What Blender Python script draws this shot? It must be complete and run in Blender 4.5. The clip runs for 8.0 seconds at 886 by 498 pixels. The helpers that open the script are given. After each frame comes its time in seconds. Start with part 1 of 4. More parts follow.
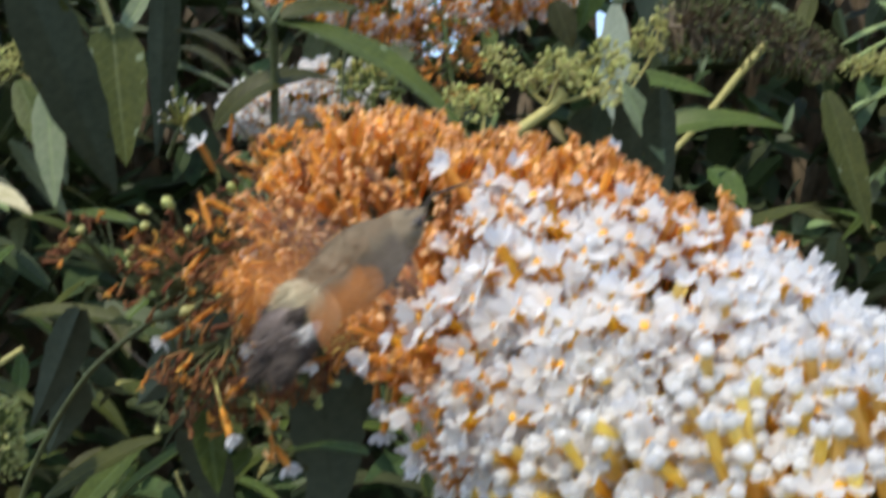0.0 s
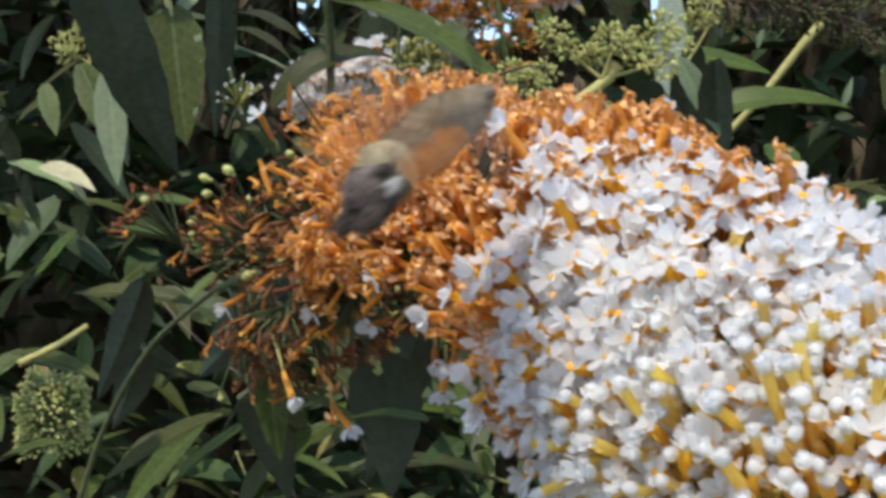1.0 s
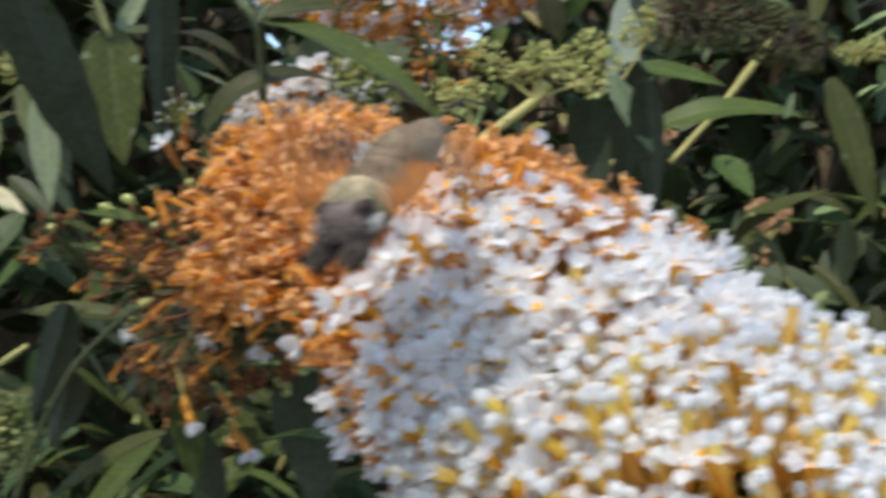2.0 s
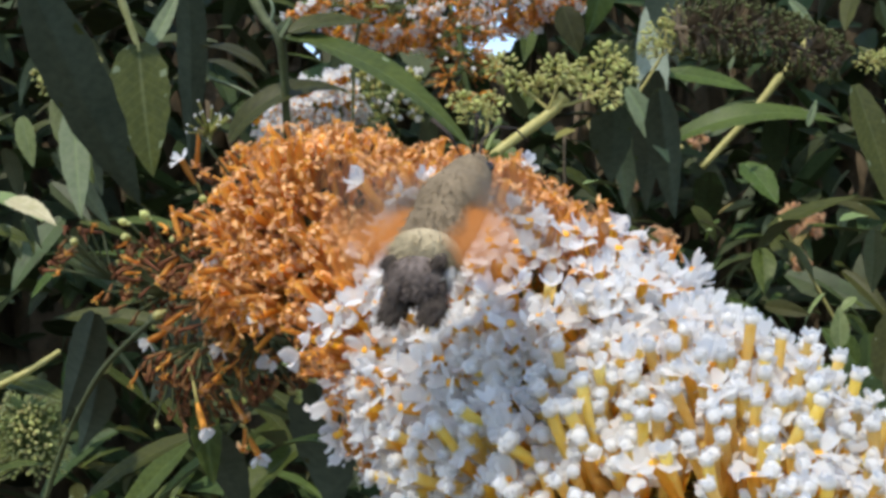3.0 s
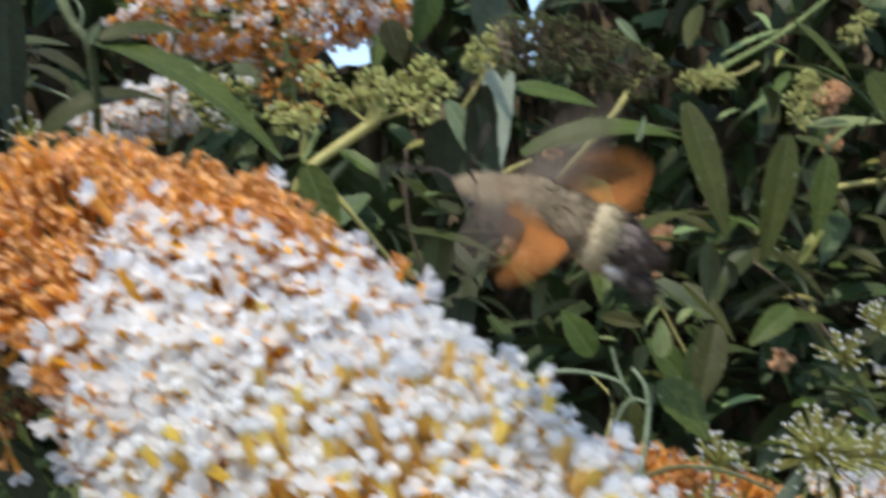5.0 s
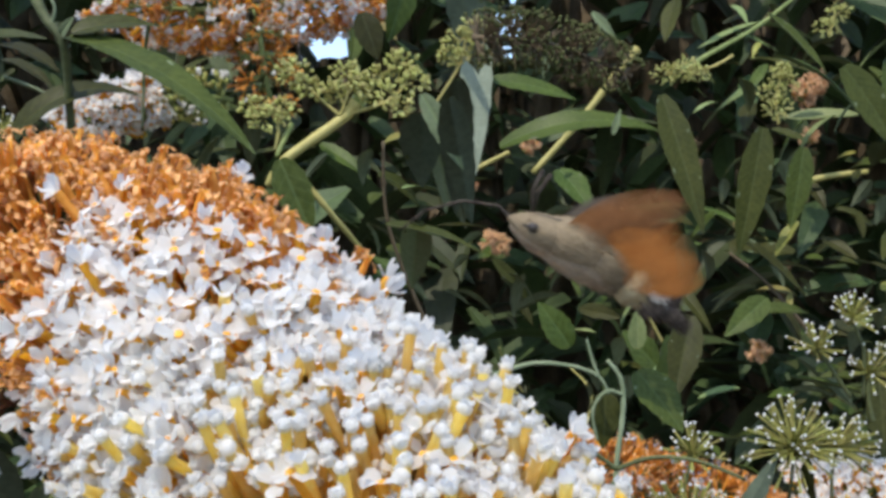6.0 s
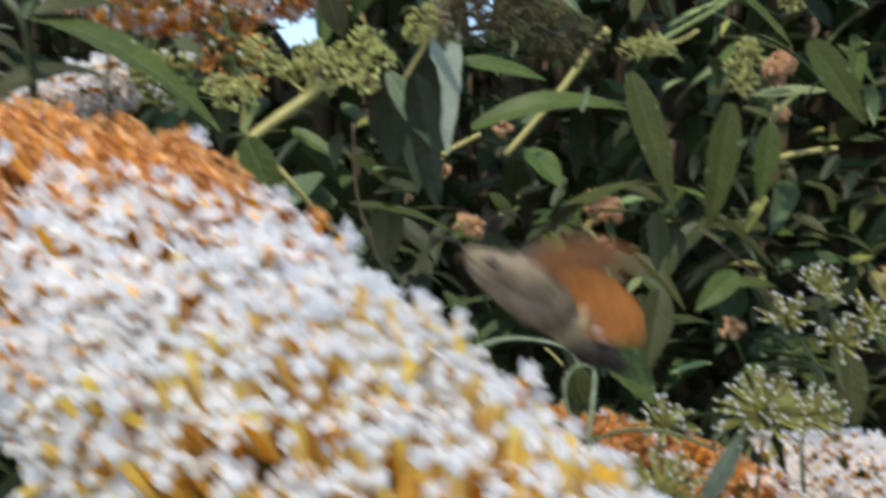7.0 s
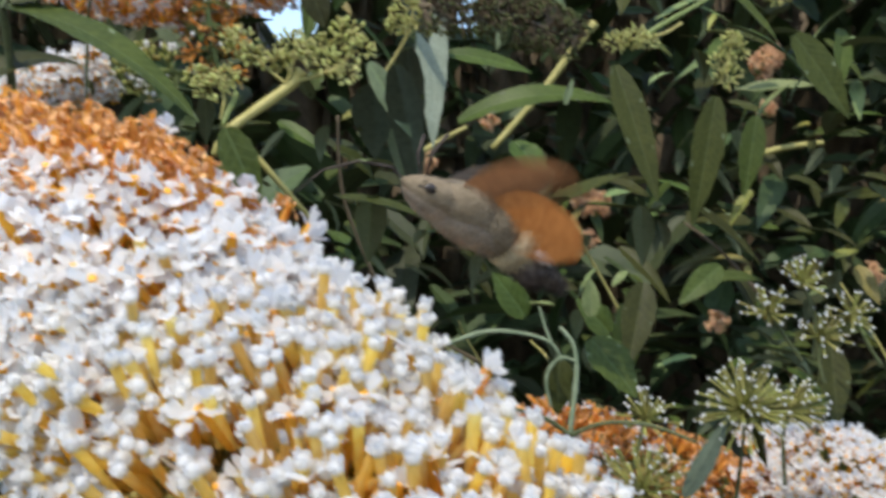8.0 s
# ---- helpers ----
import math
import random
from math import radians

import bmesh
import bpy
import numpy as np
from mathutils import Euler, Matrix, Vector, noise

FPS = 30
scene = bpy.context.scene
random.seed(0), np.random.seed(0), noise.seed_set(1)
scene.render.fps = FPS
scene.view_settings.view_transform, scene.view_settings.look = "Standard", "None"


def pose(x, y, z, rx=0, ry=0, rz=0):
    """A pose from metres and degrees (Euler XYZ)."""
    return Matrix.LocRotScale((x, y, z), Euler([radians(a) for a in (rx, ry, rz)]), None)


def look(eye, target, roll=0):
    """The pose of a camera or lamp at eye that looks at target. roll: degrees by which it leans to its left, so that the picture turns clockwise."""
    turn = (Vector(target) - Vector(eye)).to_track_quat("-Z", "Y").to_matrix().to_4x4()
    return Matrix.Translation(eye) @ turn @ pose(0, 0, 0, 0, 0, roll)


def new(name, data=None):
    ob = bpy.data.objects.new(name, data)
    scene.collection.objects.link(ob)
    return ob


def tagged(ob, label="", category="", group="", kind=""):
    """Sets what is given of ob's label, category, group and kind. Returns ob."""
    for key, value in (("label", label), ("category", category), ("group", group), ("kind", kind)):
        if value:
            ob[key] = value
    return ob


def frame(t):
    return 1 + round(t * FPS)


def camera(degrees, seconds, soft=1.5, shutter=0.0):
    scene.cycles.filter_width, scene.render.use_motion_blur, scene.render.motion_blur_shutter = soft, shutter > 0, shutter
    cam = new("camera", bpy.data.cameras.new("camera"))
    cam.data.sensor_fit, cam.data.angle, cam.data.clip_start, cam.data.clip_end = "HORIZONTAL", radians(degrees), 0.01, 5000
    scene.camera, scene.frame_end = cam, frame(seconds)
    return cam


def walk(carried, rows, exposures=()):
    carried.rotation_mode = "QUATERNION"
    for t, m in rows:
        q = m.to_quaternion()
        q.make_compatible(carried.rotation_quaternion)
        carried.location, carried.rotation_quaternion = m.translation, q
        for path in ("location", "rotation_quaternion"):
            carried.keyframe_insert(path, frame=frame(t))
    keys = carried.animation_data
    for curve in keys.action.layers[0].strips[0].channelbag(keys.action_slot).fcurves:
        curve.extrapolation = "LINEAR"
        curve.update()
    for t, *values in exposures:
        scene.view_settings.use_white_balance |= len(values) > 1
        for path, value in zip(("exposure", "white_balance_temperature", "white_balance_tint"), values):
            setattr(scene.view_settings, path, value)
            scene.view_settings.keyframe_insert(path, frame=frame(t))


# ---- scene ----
cam = camera(40.0, 8.0, soft=3.5, shutter=0.8)
walk(cam, [
    (0.00, look((-0.0339, 0.0269, 1.2506), (-0.0269, 0.3267, 1.2599), 1.05)),
    (0.033, look((-0.0342, 0.0270, 1.2500), (-0.0277, 0.3268, 1.2585), 1.05)),
    (0.50, look((-0.0358, 0.0257, 1.2450), (-0.0359, 0.3256, 1.2522), 0.68)),
    (0.967, look((-0.0341, 0.0231, 1.2438), (-0.0403, 0.3230, 1.2495), 0.61)),
    (1.00, look((-0.0344, 0.0231, 1.2439), (-0.0409, 0.3230, 1.2498), 0.61)),
    (1.033, look((-0.0346, 0.0231, 1.2440), (-0.0414, 0.3230, 1.2500), 0.61)),
    (1.50, look((-0.0292, 0.0232, 1.2446), (-0.0346, 0.3231, 1.2504), 0.47)),
    (1.967, look((-0.0098, 0.0159, 1.2490), (-0.0128, 0.3157, 1.2568), 0.10)),
    (2.00, look((-0.0087, 0.0159, 1.2491), (-0.0105, 0.3157, 1.2570), 0.10)),
    (2.033, look((-0.0077, 0.0159, 1.2492), (-0.0083, 0.3158, 1.2573), 0.10)),
    (2.20, look((-0.0011, 0.0104, 1.2521), (-0.0077, 0.3103, 1.2591), -0.49)),
    (3.30, look((0.0049, 0.0008, 1.2522), (-0.0069, 0.3004, 1.2622), 0.14)),
    (3.50, look((0.0066, 0.0009, 1.2499), (-0.0043, 0.3005, 1.2607), 0.28)),
    (3.967, look((0.0094, 0.0036, 1.2484), (0.0008, 0.3033, 1.2571), 0.84)),
    (4.00, look((0.0097, 0.0036, 1.2489), (0.0013, 0.3033, 1.2583), 0.84)),
    (4.033, look((0.0099, 0.0036, 1.2495), (0.0018, 0.3033, 1.2595), 0.84)),
    (4.467, look((0.0235, 0.0007, 1.2537), (0.0281, 0.3005, 1.2649), 0.83)),
    (4.50, look((0.0247, 0.0007, 1.2538), (0.0307, 0.3004, 1.2652), 0.83)),
    (4.533, look((0.0259, 0.0007, 1.2540), (0.0333, 0.3004, 1.2655), 0.83)),
    (4.967, look((0.0363, -0.0001, 1.2545), (0.0538, 0.2991, 1.2659), 0.29)),
    (5.00, look((0.0373, -0.0002, 1.2539), (0.0558, 0.2991, 1.2648), 0.29)),
    (5.033, look((0.0384, -0.0002, 1.2534), (0.0577, 0.2990, 1.2638), 0.29)),
    (5.20, look((0.0394, -0.0009, 1.2539), (0.0610, 0.2982, 1.2635), 0.56)),
    (6.30, look((0.0423, -0.0029, 1.2540), (0.0656, 0.2961, 1.2630), -0.41)),
    (6.467, look((0.0400, -0.0019, 1.2528), (0.0638, 0.2970, 1.2627), -0.70)),
    (6.50, look((0.0403, -0.0019, 1.2526), (0.0645, 0.2969, 1.2623), -0.70)),
    (6.533, look((0.0405, -0.0020, 1.2524), (0.0651, 0.2969, 1.2619), -0.70)),
    (6.967, look((0.0453, -0.0053, 1.2482), (0.0730, 0.2934, 1.2548), -0.98)),
    (7.00, look((0.0469, -0.0054, 1.2467), (0.0751, 0.2932, 1.2529), -0.98)),
    (7.033, look((0.0485, -0.0055, 1.2452), (0.0772, 0.2930, 1.2510), -0.98)),
    (7.467, look((0.0472, -0.0044, 1.2460), (0.0752, 0.2942, 1.2500), -0.98)),
    (7.50, look((0.0474, -0.0044, 1.2458), (0.0757, 0.2942, 1.2496), -0.98)),
    (7.533, look((0.0477, -0.0045, 1.2456), (0.0762, 0.2942, 1.2492), -0.98)),
    (7.967, look((0.0521, -0.0040, 1.2455), (0.0822, 0.2944, 1.2505), -0.82)),
    (8.00, look((0.0525, -0.0041, 1.2453), (0.0831, 0.2943, 1.2500), -0.82)),
])

# ---- world and sun ----
SUN_WAY = Vector((0.26, 0.40, -0.88)).normalized()
world = bpy.data.worlds.new("sky")
scene.world = world
world.use_nodes = True
wn = world.node_tree
sky = wn.nodes.new("ShaderNodeTexSky")
sky.sky_type = "NISHITA"
sky.sun_disc = False
sky.dust_density = 0.8
sky.sun_elevation = math.asin(-SUN_WAY.z)
sky.sun_rotation = math.atan2(-SUN_WAY.x, -SUN_WAY.y)
wn.links.new(sky.outputs[0], wn.nodes["Background"].inputs[0])
wn.nodes["Background"].inputs[1].default_value = 0.26
sun = new("sun", bpy.data.lights.new("sun", "SUN"))
sun.data.energy = 3.45
sun.data.angle = radians(0.53)
sun.data.color = (1.0, 0.94, 0.825)
sun.matrix_world = look((0, 0, 5), Vector((0, 0, 5)) + SUN_WAY)
scene.view_settings.exposure = 0.24


# ---- materials ----
def surface(name, low, high, rough=0.6, scale=300.0, bump=0.0, thin=0.0, per_piece=0.12, tone=None, coords="Object", spec=0.4, blotch=40.0, veins=0.0):
    """A surface whose colour wanders between two tones at two scales, and from piece to piece; thin: share of light let through."""
    m = bpy.data.materials.new(name)
    m.use_nodes = True
    nt = m.node_tree
    n, l = nt.nodes, nt.links
    out, bsdf = n["Material Output"], n["Principled BSDF"]
    tc = n.new("ShaderNodeTexCoord")
    fine = n.new("ShaderNodeTexNoise")
    fine.inputs["Scale"].default_value, fine.inputs["Detail"].default_value = scale, 4
    wide = n.new("ShaderNodeTexNoise")
    wide.inputs["Scale"].default_value = blotch
    for tex in (fine, wide):
        l.new(tc.outputs[coords], tex.inputs["Vector"])
    mix = n.new("ShaderNodeMath")
    mix.operation = "ADD"
    l.new(fine.outputs["Fac"], mix.inputs[0])
    l.new(wide.outputs["Fac"], mix.inputs[1])
    ramp = n.new("ShaderNodeMapRange")
    ramp.inputs["From Min"].default_value, ramp.inputs["From Max"].default_value = 0.7, 1.3
    l.new(mix.outputs[0], ramp.inputs["Value"])
    col = n.new("ShaderNodeMix")
    col.data_type = "RGBA"
    col.inputs[6].default_value, col.inputs[7].default_value = (*low, 1), (*high, 1)
    l.new(ramp.outputs[0], col.inputs[0])
    last = col.outputs[2]
    if veins:
        xyz = n.new("ShaderNodeSeparateXYZ")
        l.new(tc.outputs["Object"], xyz.inputs[0])

        def calc(kind, a, b=None):
            node = n.new("ShaderNodeMath")
            node.operation = kind
            for k, v in enumerate((a, b)):
                if isinstance(v, float):
                    node.inputs[k].default_value = v
                elif v is not None:
                    l.new(v, node.inputs[k])
            return node.outputs[0]

        off = calc("ABSOLUTE", xyz.outputs["X"])
        rib = calc("LESS_THAN", off, 0.0007)
        side = calc("GREATER_THAN", calc("SINE", calc("MULTIPLY", calc("SUBTRACT", xyz.outputs["Y"], off), 900.0)), 0.86)
        line = calc("MULTIPLY", calc("MAXIMUM", rib, calc("MULTIPLY", side, 0.45)), veins)
        pale = n.new("ShaderNodeMix")
        pale.data_type = "RGBA"
        pale.inputs[7].default_value = (0.24, 0.30, 0.13, 1)
        l.new(line, pale.inputs[0])
        l.new(last, pale.inputs[6])
        last = pale.outputs[2]
    if per_piece:
        info, geo = n.new("ShaderNodeObjectInfo"), n.new("ShaderNodeNewGeometry")
        both = n.new("ShaderNodeMath")
        both.operation = "ADD"
        l.new(info.outputs["Random"], both.inputs[0])
        l.new(geo.outputs["Random Per Island"], both.inputs[1])
        wrap = n.new("ShaderNodeMath")
        wrap.operation = "FRACT"
        l.new(both.outputs[0], wrap.inputs[0])
        value = n.new("ShaderNodeMapRange")
        value.inputs["To Min"].default_value, value.inputs["To Max"].default_value = 1 - per_piece, 1 + per_piece
        l.new(wrap.outputs[0], value.inputs["Value"])
        hsv = n.new("ShaderNodeHueSaturation")
        l.new(value.outputs[0], hsv.inputs["Value"])
        if tone:
            hue = n.new("ShaderNodeMapRange")
            hue.inputs["To Min"].default_value, hue.inputs["To Max"].default_value = 0.5 - tone, 0.5 + tone
            l.new(wrap.outputs[0], hue.inputs["Value"])
            l.new(hue.outputs[0], hsv.inputs["Hue"])
        l.new(last, hsv.inputs["Color"])
        last = hsv.outputs[0]
    l.new(last, bsdf.inputs["Base Color"])
    bsdf.inputs["Roughness"].default_value = rough
    bsdf.inputs["Specular IOR Level"].default_value = spec
    if bump:
        b = n.new("ShaderNodeBump")
        b.inputs["Strength"].default_value, b.inputs["Distance"].default_value = bump, 0.0006
        l.new(mix.outputs[0], b.inputs["Height"])
        l.new(b.outputs[0], bsdf.inputs["Normal"])
    if thin:
        tr = n.new("ShaderNodeBsdfTranslucent")
        l.new(last, tr.inputs["Color"])
        ms = n.new("ShaderNodeMixShader")
        ms.inputs[0].default_value = thin
        l.new(bsdf.outputs[0], ms.inputs[1])
        l.new(tr.outputs[0], ms.inputs[2])
        l.new(ms.outputs[0], out.inputs["Surface"])
    return m


PETAL = surface("white_petal", (0.81, 0.805, 0.79), (0.89, 0.885, 0.87), 0.6, 700, 0.2, 0.64, 0.05, spec=0.2)
TUBE = surface("yellow_tube", (0.88, 0.51, 0.05), (0.95, 0.66, 0.12), 0.5, 500, 0.2, 0.72, 0.15, 0.012)
BUD_TUBE = surface("pale_yellow_tube", (0.93, 0.68, 0.17), (0.97, 0.82, 0.38), 0.5, 500, 0.2, 0.75, 0.12, 0.012)
THROAT = surface("orange_throat", (0.78, 0.34, 0.02), (0.88, 0.46, 0.03), 0.5, 500, 0, 0.1, 0.1)
WILT = surface("withered_orange", (0.63, 0.265, 0.035), (0.90, 0.50, 0.13), 0.7, 600, 0.5, 0.55, 0.34, 0.012, spec=0.2)
WILT_TIP = surface("withered_rim", (0.54, 0.22, 0.065), (0.93, 0.60, 0.31), 0.75, 500, 0.5, 0.45, 0.38, 0.01, spec=0.2)
FADED = surface("faded_tan_petal", (0.62, 0.36, 0.18), (0.84, 0.58, 0.37), 0.8, 600, 0.4, 0.3, 0.25, 0.015, spec=0.15)
DRY = surface("dry_brown", (0.08, 0.032, 0.014), (0.26, 0.11, 0.045), 0.85, 600, 0.5, 0.05, 0.35, 0.015, spec=0.15)
GREEN_BUD = surface("green_bud", (0.42, 0.42, 0.11), (0.62, 0.60, 0.25), 0.6, 600, 0.3, 0.35, 0.2, 0.02)
THIN_TUBE = surface("green_tube", (0.20, 0.20, 0.04), (0.36, 0.33, 0.10), 0.6, 600, 0.3, 0.2, 0.2, 0.02)
SEED = surface("olive_seed_capsule", (0.05, 0.058, 0.018), (0.085, 0.09, 0.03), 0.8, 600, 0.4, 0, 0.3, 0.02, spec=0.2)
STEM = surface("green_stem", (0.10, 0.14, 0.035), (0.22, 0.26, 0.08), 0.6, 250, 0.3, 0, 0.1)
YELLOW_STEM = surface("yellow_green_stem", (0.26, 0.23, 0.06), (0.40, 0.35, 0.12), 0.6, 250, 0.3, 0, 0.1)
PEDICEL = surface("pale_pedicel", (0.46, 0.42, 0.12), (0.66, 0.56, 0.20), 0.6, 400, 0.3, 0.3, 0.1)
PALE_STEM = surface("felted_pale_stem", (0.14, 0.18, 0.10), (0.25, 0.29, 0.18), 0.8, 250, 0.3, 0, 0.1, spec=0.2)
OLIVE_STEM = surface("dark_olive_stem", (0.045, 0.055, 0.02), (0.10, 0.115, 0.04), 0.65, 250, 0.3, 0, 0.1)
DARK_STEM = surface("brown_stem", (0.06, 0.045, 0.023), (0.14, 0.10, 0.055), 0.7, 250, 0.3, 0, 0.1)
LEAF_TOP = surface("leaf_upper_side", (0.043, 0.055, 0.009), (0.091, 0.105, 0.019), 0.5, 260, 0.5, 0.36, 0.5, 0.04, spec=0.25, blotch=25, veins=0.16)
LEAF_UNDER = surface("leaf_felted_underside", (0.12, 0.15, 0.08), (0.185, 0.21, 0.125), 0.8, 260, 0.4, 0.22, 0.3, 0.02, spec=0.2, blotch=25, veins=0.3)
# Leaf underside in a darker tone, the shade it hangs in painted into the colour.
LEAF_SHADED = surface("shaded_leaf_underside", (0.06, 0.08, 0.055), (0.10, 0.125, 0.085), 0.8, 260, 0.4, 0.12, 0.1, 0.01, spec=0.2, blotch=25)
LEAF_SILVER = surface("silvery_leaf_side", (0.24, 0.28, 0.20), (0.36, 0.40, 0.30), 0.75, 260, 0.4, 0.25, 0.1, blotch=25, spec=0.2)
LEAF_PALE = surface("pale_young_leaf", (0.16, 0.22, 0.07), (0.28, 0.33, 0.13), 0.6, 260, 0.4, 0.3, 0.2, 0.02, blotch=25, veins=0.5)
CREAM_LEAF = surface("cream_withering_leaf", (0.42, 0.38, 0.20), (0.60, 0.54, 0.34), 0.6, 260, 0.4, 0.3, 0.1, blotch=60)
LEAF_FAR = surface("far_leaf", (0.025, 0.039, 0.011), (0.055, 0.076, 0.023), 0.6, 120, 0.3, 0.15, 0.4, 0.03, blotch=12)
SOIL = surface("soil", (0.03, 0.022, 0.015), (0.08, 0.06, 0.04), 0.95, 30, 0.6, 0, 0, blotch=3)


# ---- helpers of this scene ----
def mesh_of(name, verts, faces, mats, slots=None, smooth=True):
    me = bpy.data.meshes.new(name)
    me.from_pydata([tuple(v) for v in verts], [], [tuple(f) for f in faces])
    for m in mats:
        me.materials.append(m)
    if slots is not None:
        me.polygons.foreach_set("material_index", np.array(slots, dtype=np.int32))
    if smooth:
        me.polygons.foreach_set("use_smooth", np.ones(len(faces), dtype=bool))
    me.update()
    return me


def place(name, me, parent, m=None, label="", kind=""):
    ob = new(name, me)
    ob.parent = parent
    if m is not None:
        ob.matrix_basis = m
    return tagged(ob, label, kind=kind)


def thing(name, at, label, category, group="", kind=""):
    e = new(name)
    e.empty_display_size = 0.02
    e.location = at
    return tagged(e, label, category, group, kind)


class Shape:
    """Vertices, faces and material slots, gathered in plain lists."""

    def __init__(self):
        self.v, self.f, self.s = [], [], []

    def add(self, verts, faces, slot=0):
        k = len(self.v)
        self.v += [Vector(p) for p in verts]
        self.f += [tuple(i + k for i in f) for f in faces]
        self.s += [slot] * len(faces)

    def tube(self, points, radii, sides=6, slot=0, cap=True):
        rings, k = [], len(self.v)
        pts = [Vector(p) for p in points]
        side = None
        for i, p in enumerate(pts):
            d = (pts[min(i + 1, len(pts) - 1)] - pts[max(i - 1, 0)]).normalized()
            if side is None:
                side = d.orthogonal().normalized()
            side = (side - d * side.dot(d)).normalized()
            up = d.cross(side)
            rings.append([p + radii[i] * (math.cos(a) * side + math.sin(a) * up) for a in (math.tau * j / sides for j in range(sides))])
        verts = [p for r in rings for p in r]
        faces = [(i * sides + j, i * sides + (j + 1) % sides, (i + 1) * sides + (j + 1) % sides, (i + 1) * sides + j)
                 for i in range(len(rings) - 1) for j in range(sides)]
        if cap:
            faces += [tuple(reversed(range(sides))), tuple((len(rings) - 1) * sides + j for j in range(sides))]
        self.add(verts, faces, slot)

    def merge(self, other, m):
        k = len(self.v)
        self.v += [m @ p for p in other.v]
        self.f += [tuple(i + k for i in f) for f in other.f]
        self.s += other.s

    def mesh(self, name, mats, smooth=True):
        return mesh_of(name, self.v, self.f, mats, self.s, smooth)


def frame_of(at, way, spin=0.0, size=1.0):
    """Local +z along way."""
    q = Vector(way).to_track_quat("Z", "Y")
    return Matrix.Translation(at) @ q.to_matrix().to_4x4() @ Matrix.Rotation(spin, 4, "Z") @ Matrix.Scale(size, 4)


# ---- florets ----
MM = 0.001
FLORET_MATS = [PETAL, TUBE, THROAT, WILT, WILT_TIP, BUD_TUBE, DRY, GREEN_BUD, SEED, THIN_TUBE, FADED]


def lobe(s, angle, z0, length, width, lift, ruffle, rng, slot, r0=0.5, droop=0.22):
    """One broad petal lobe with a rounded, ragged end, a curved sheet of 4 x 4 cells."""
    verts, faces = [], []
    rows = ((0.0, 0.36), (0.3, 0.80), (0.62, 1.0), (0.88, 0.90), (1.0, 0.55))
    nick = rng.uniform(0.0, 0.14)
    for t, w in rows:
        for u in (-1, -0.5, 0, 0.5, 1):
            r = r0 + length * t * (1 - 0.12 * u * u * (t > 0.8) - nick * (u == 0) * (t > 0.9)) * (1 + rng.uniform(-0.07, 0.07) * (t > 0.5))
            z = z0 + length * (math.sin(lift) * t - droop * t * t * math.cos(lift)) + ruffle * math.sin(2.4 * u + angle * 5) * t
            x = r * math.cos(lift * 0.85)
            y = u * w * width / 2 * (1 + rng.uniform(-0.08, 0.08))
            verts.append(Vector((x * math.cos(angle) - y * math.sin(angle), x * math.sin(angle) + y * math.cos(angle), z + 0.22 * abs(u) * t)) * MM)
    for i in range(4):
        for j in range(4):
            a = i * 5 + j
            faces.append((a, a + 1, a + 6, a + 5))
    s.add(verts, faces, slot)


def open_floret(rng, cup=0.0, tube=1):
    s = Shape()
    L = rng.uniform(8.0, 9.5)
    bend = rng.uniform(-0.6, 0.6)
    s.tube([(0, 0, 0), (bend * 0.5 * MM, 0, L * 0.5 * MM), (0, 0, L * MM)], [0.6 * MM, 0.95 * MM, 0.95 * MM], 6, tube, False)
    for k in range(4):
        lobe(s, k * math.pi / 2 + rng.uniform(-0.15, 0.15), L, rng.uniform(3.1, 4.2), rng.uniform(2.6, 3.4),
             cup + rng.uniform(-0.5, 0.8), rng.uniform(0.25, 0.8), rng, 0)
    s.tube([(0, 0, (L - 0.5) * MM), (0, 0, (L + 0.16) * MM), (0, 0, (L + 0.2) * MM)], [0.9 * MM, 0.8 * MM, 0.45 * MM], 7, 2)
    return s


def wilted_floret(rng, slot=3, rim=4):
    """A crooked withered tube with a curled, flared rim."""
    s = Shape()
    L = rng.uniform(7.5, 11.0)
    b = rng.uniform(-1.8, 1.8)
    c = rng.uniform(-1.8, 1.8)
    w = rng.uniform(0.74, 1.05)
    s.tube([(0, 0, 0), (b * 0.3 * MM, c * 0.2 * MM, L * 0.4 * MM), (b * 0.7 * MM, c * 0.7 * MM, L * 0.8 * MM), (b * MM, c * MM, L * MM), (b * 1.1 * MM, c * 1.1 * MM, (L + 0.6) * MM)],
           [0.5 * w * MM, 0.78 * w * MM, 0.86 * w * MM, 0.72 * w * MM, 1.05 * w * MM], 6, slot, False)
    top = Shape()
    for k in range(4):
        lobe(top, k * math.pi / 2 + rng.uniform(-0.45, 0.45), 0, rng.uniform(1.1, 2.2), rng.uniform(1.0, 1.7),
             rng.uniform(-0.7, 1.1), rng.uniform(0.2, 0.7), rng, rim, 0.6, rng.uniform(0.3, 1.0))
    s.merge(top, Matrix.Translation((b * MM, c * MM, (L + 0.2) * MM)) @ Matrix.Rotation(rng.uniform(-0.5, 0.5), 4, "X"))
    return s


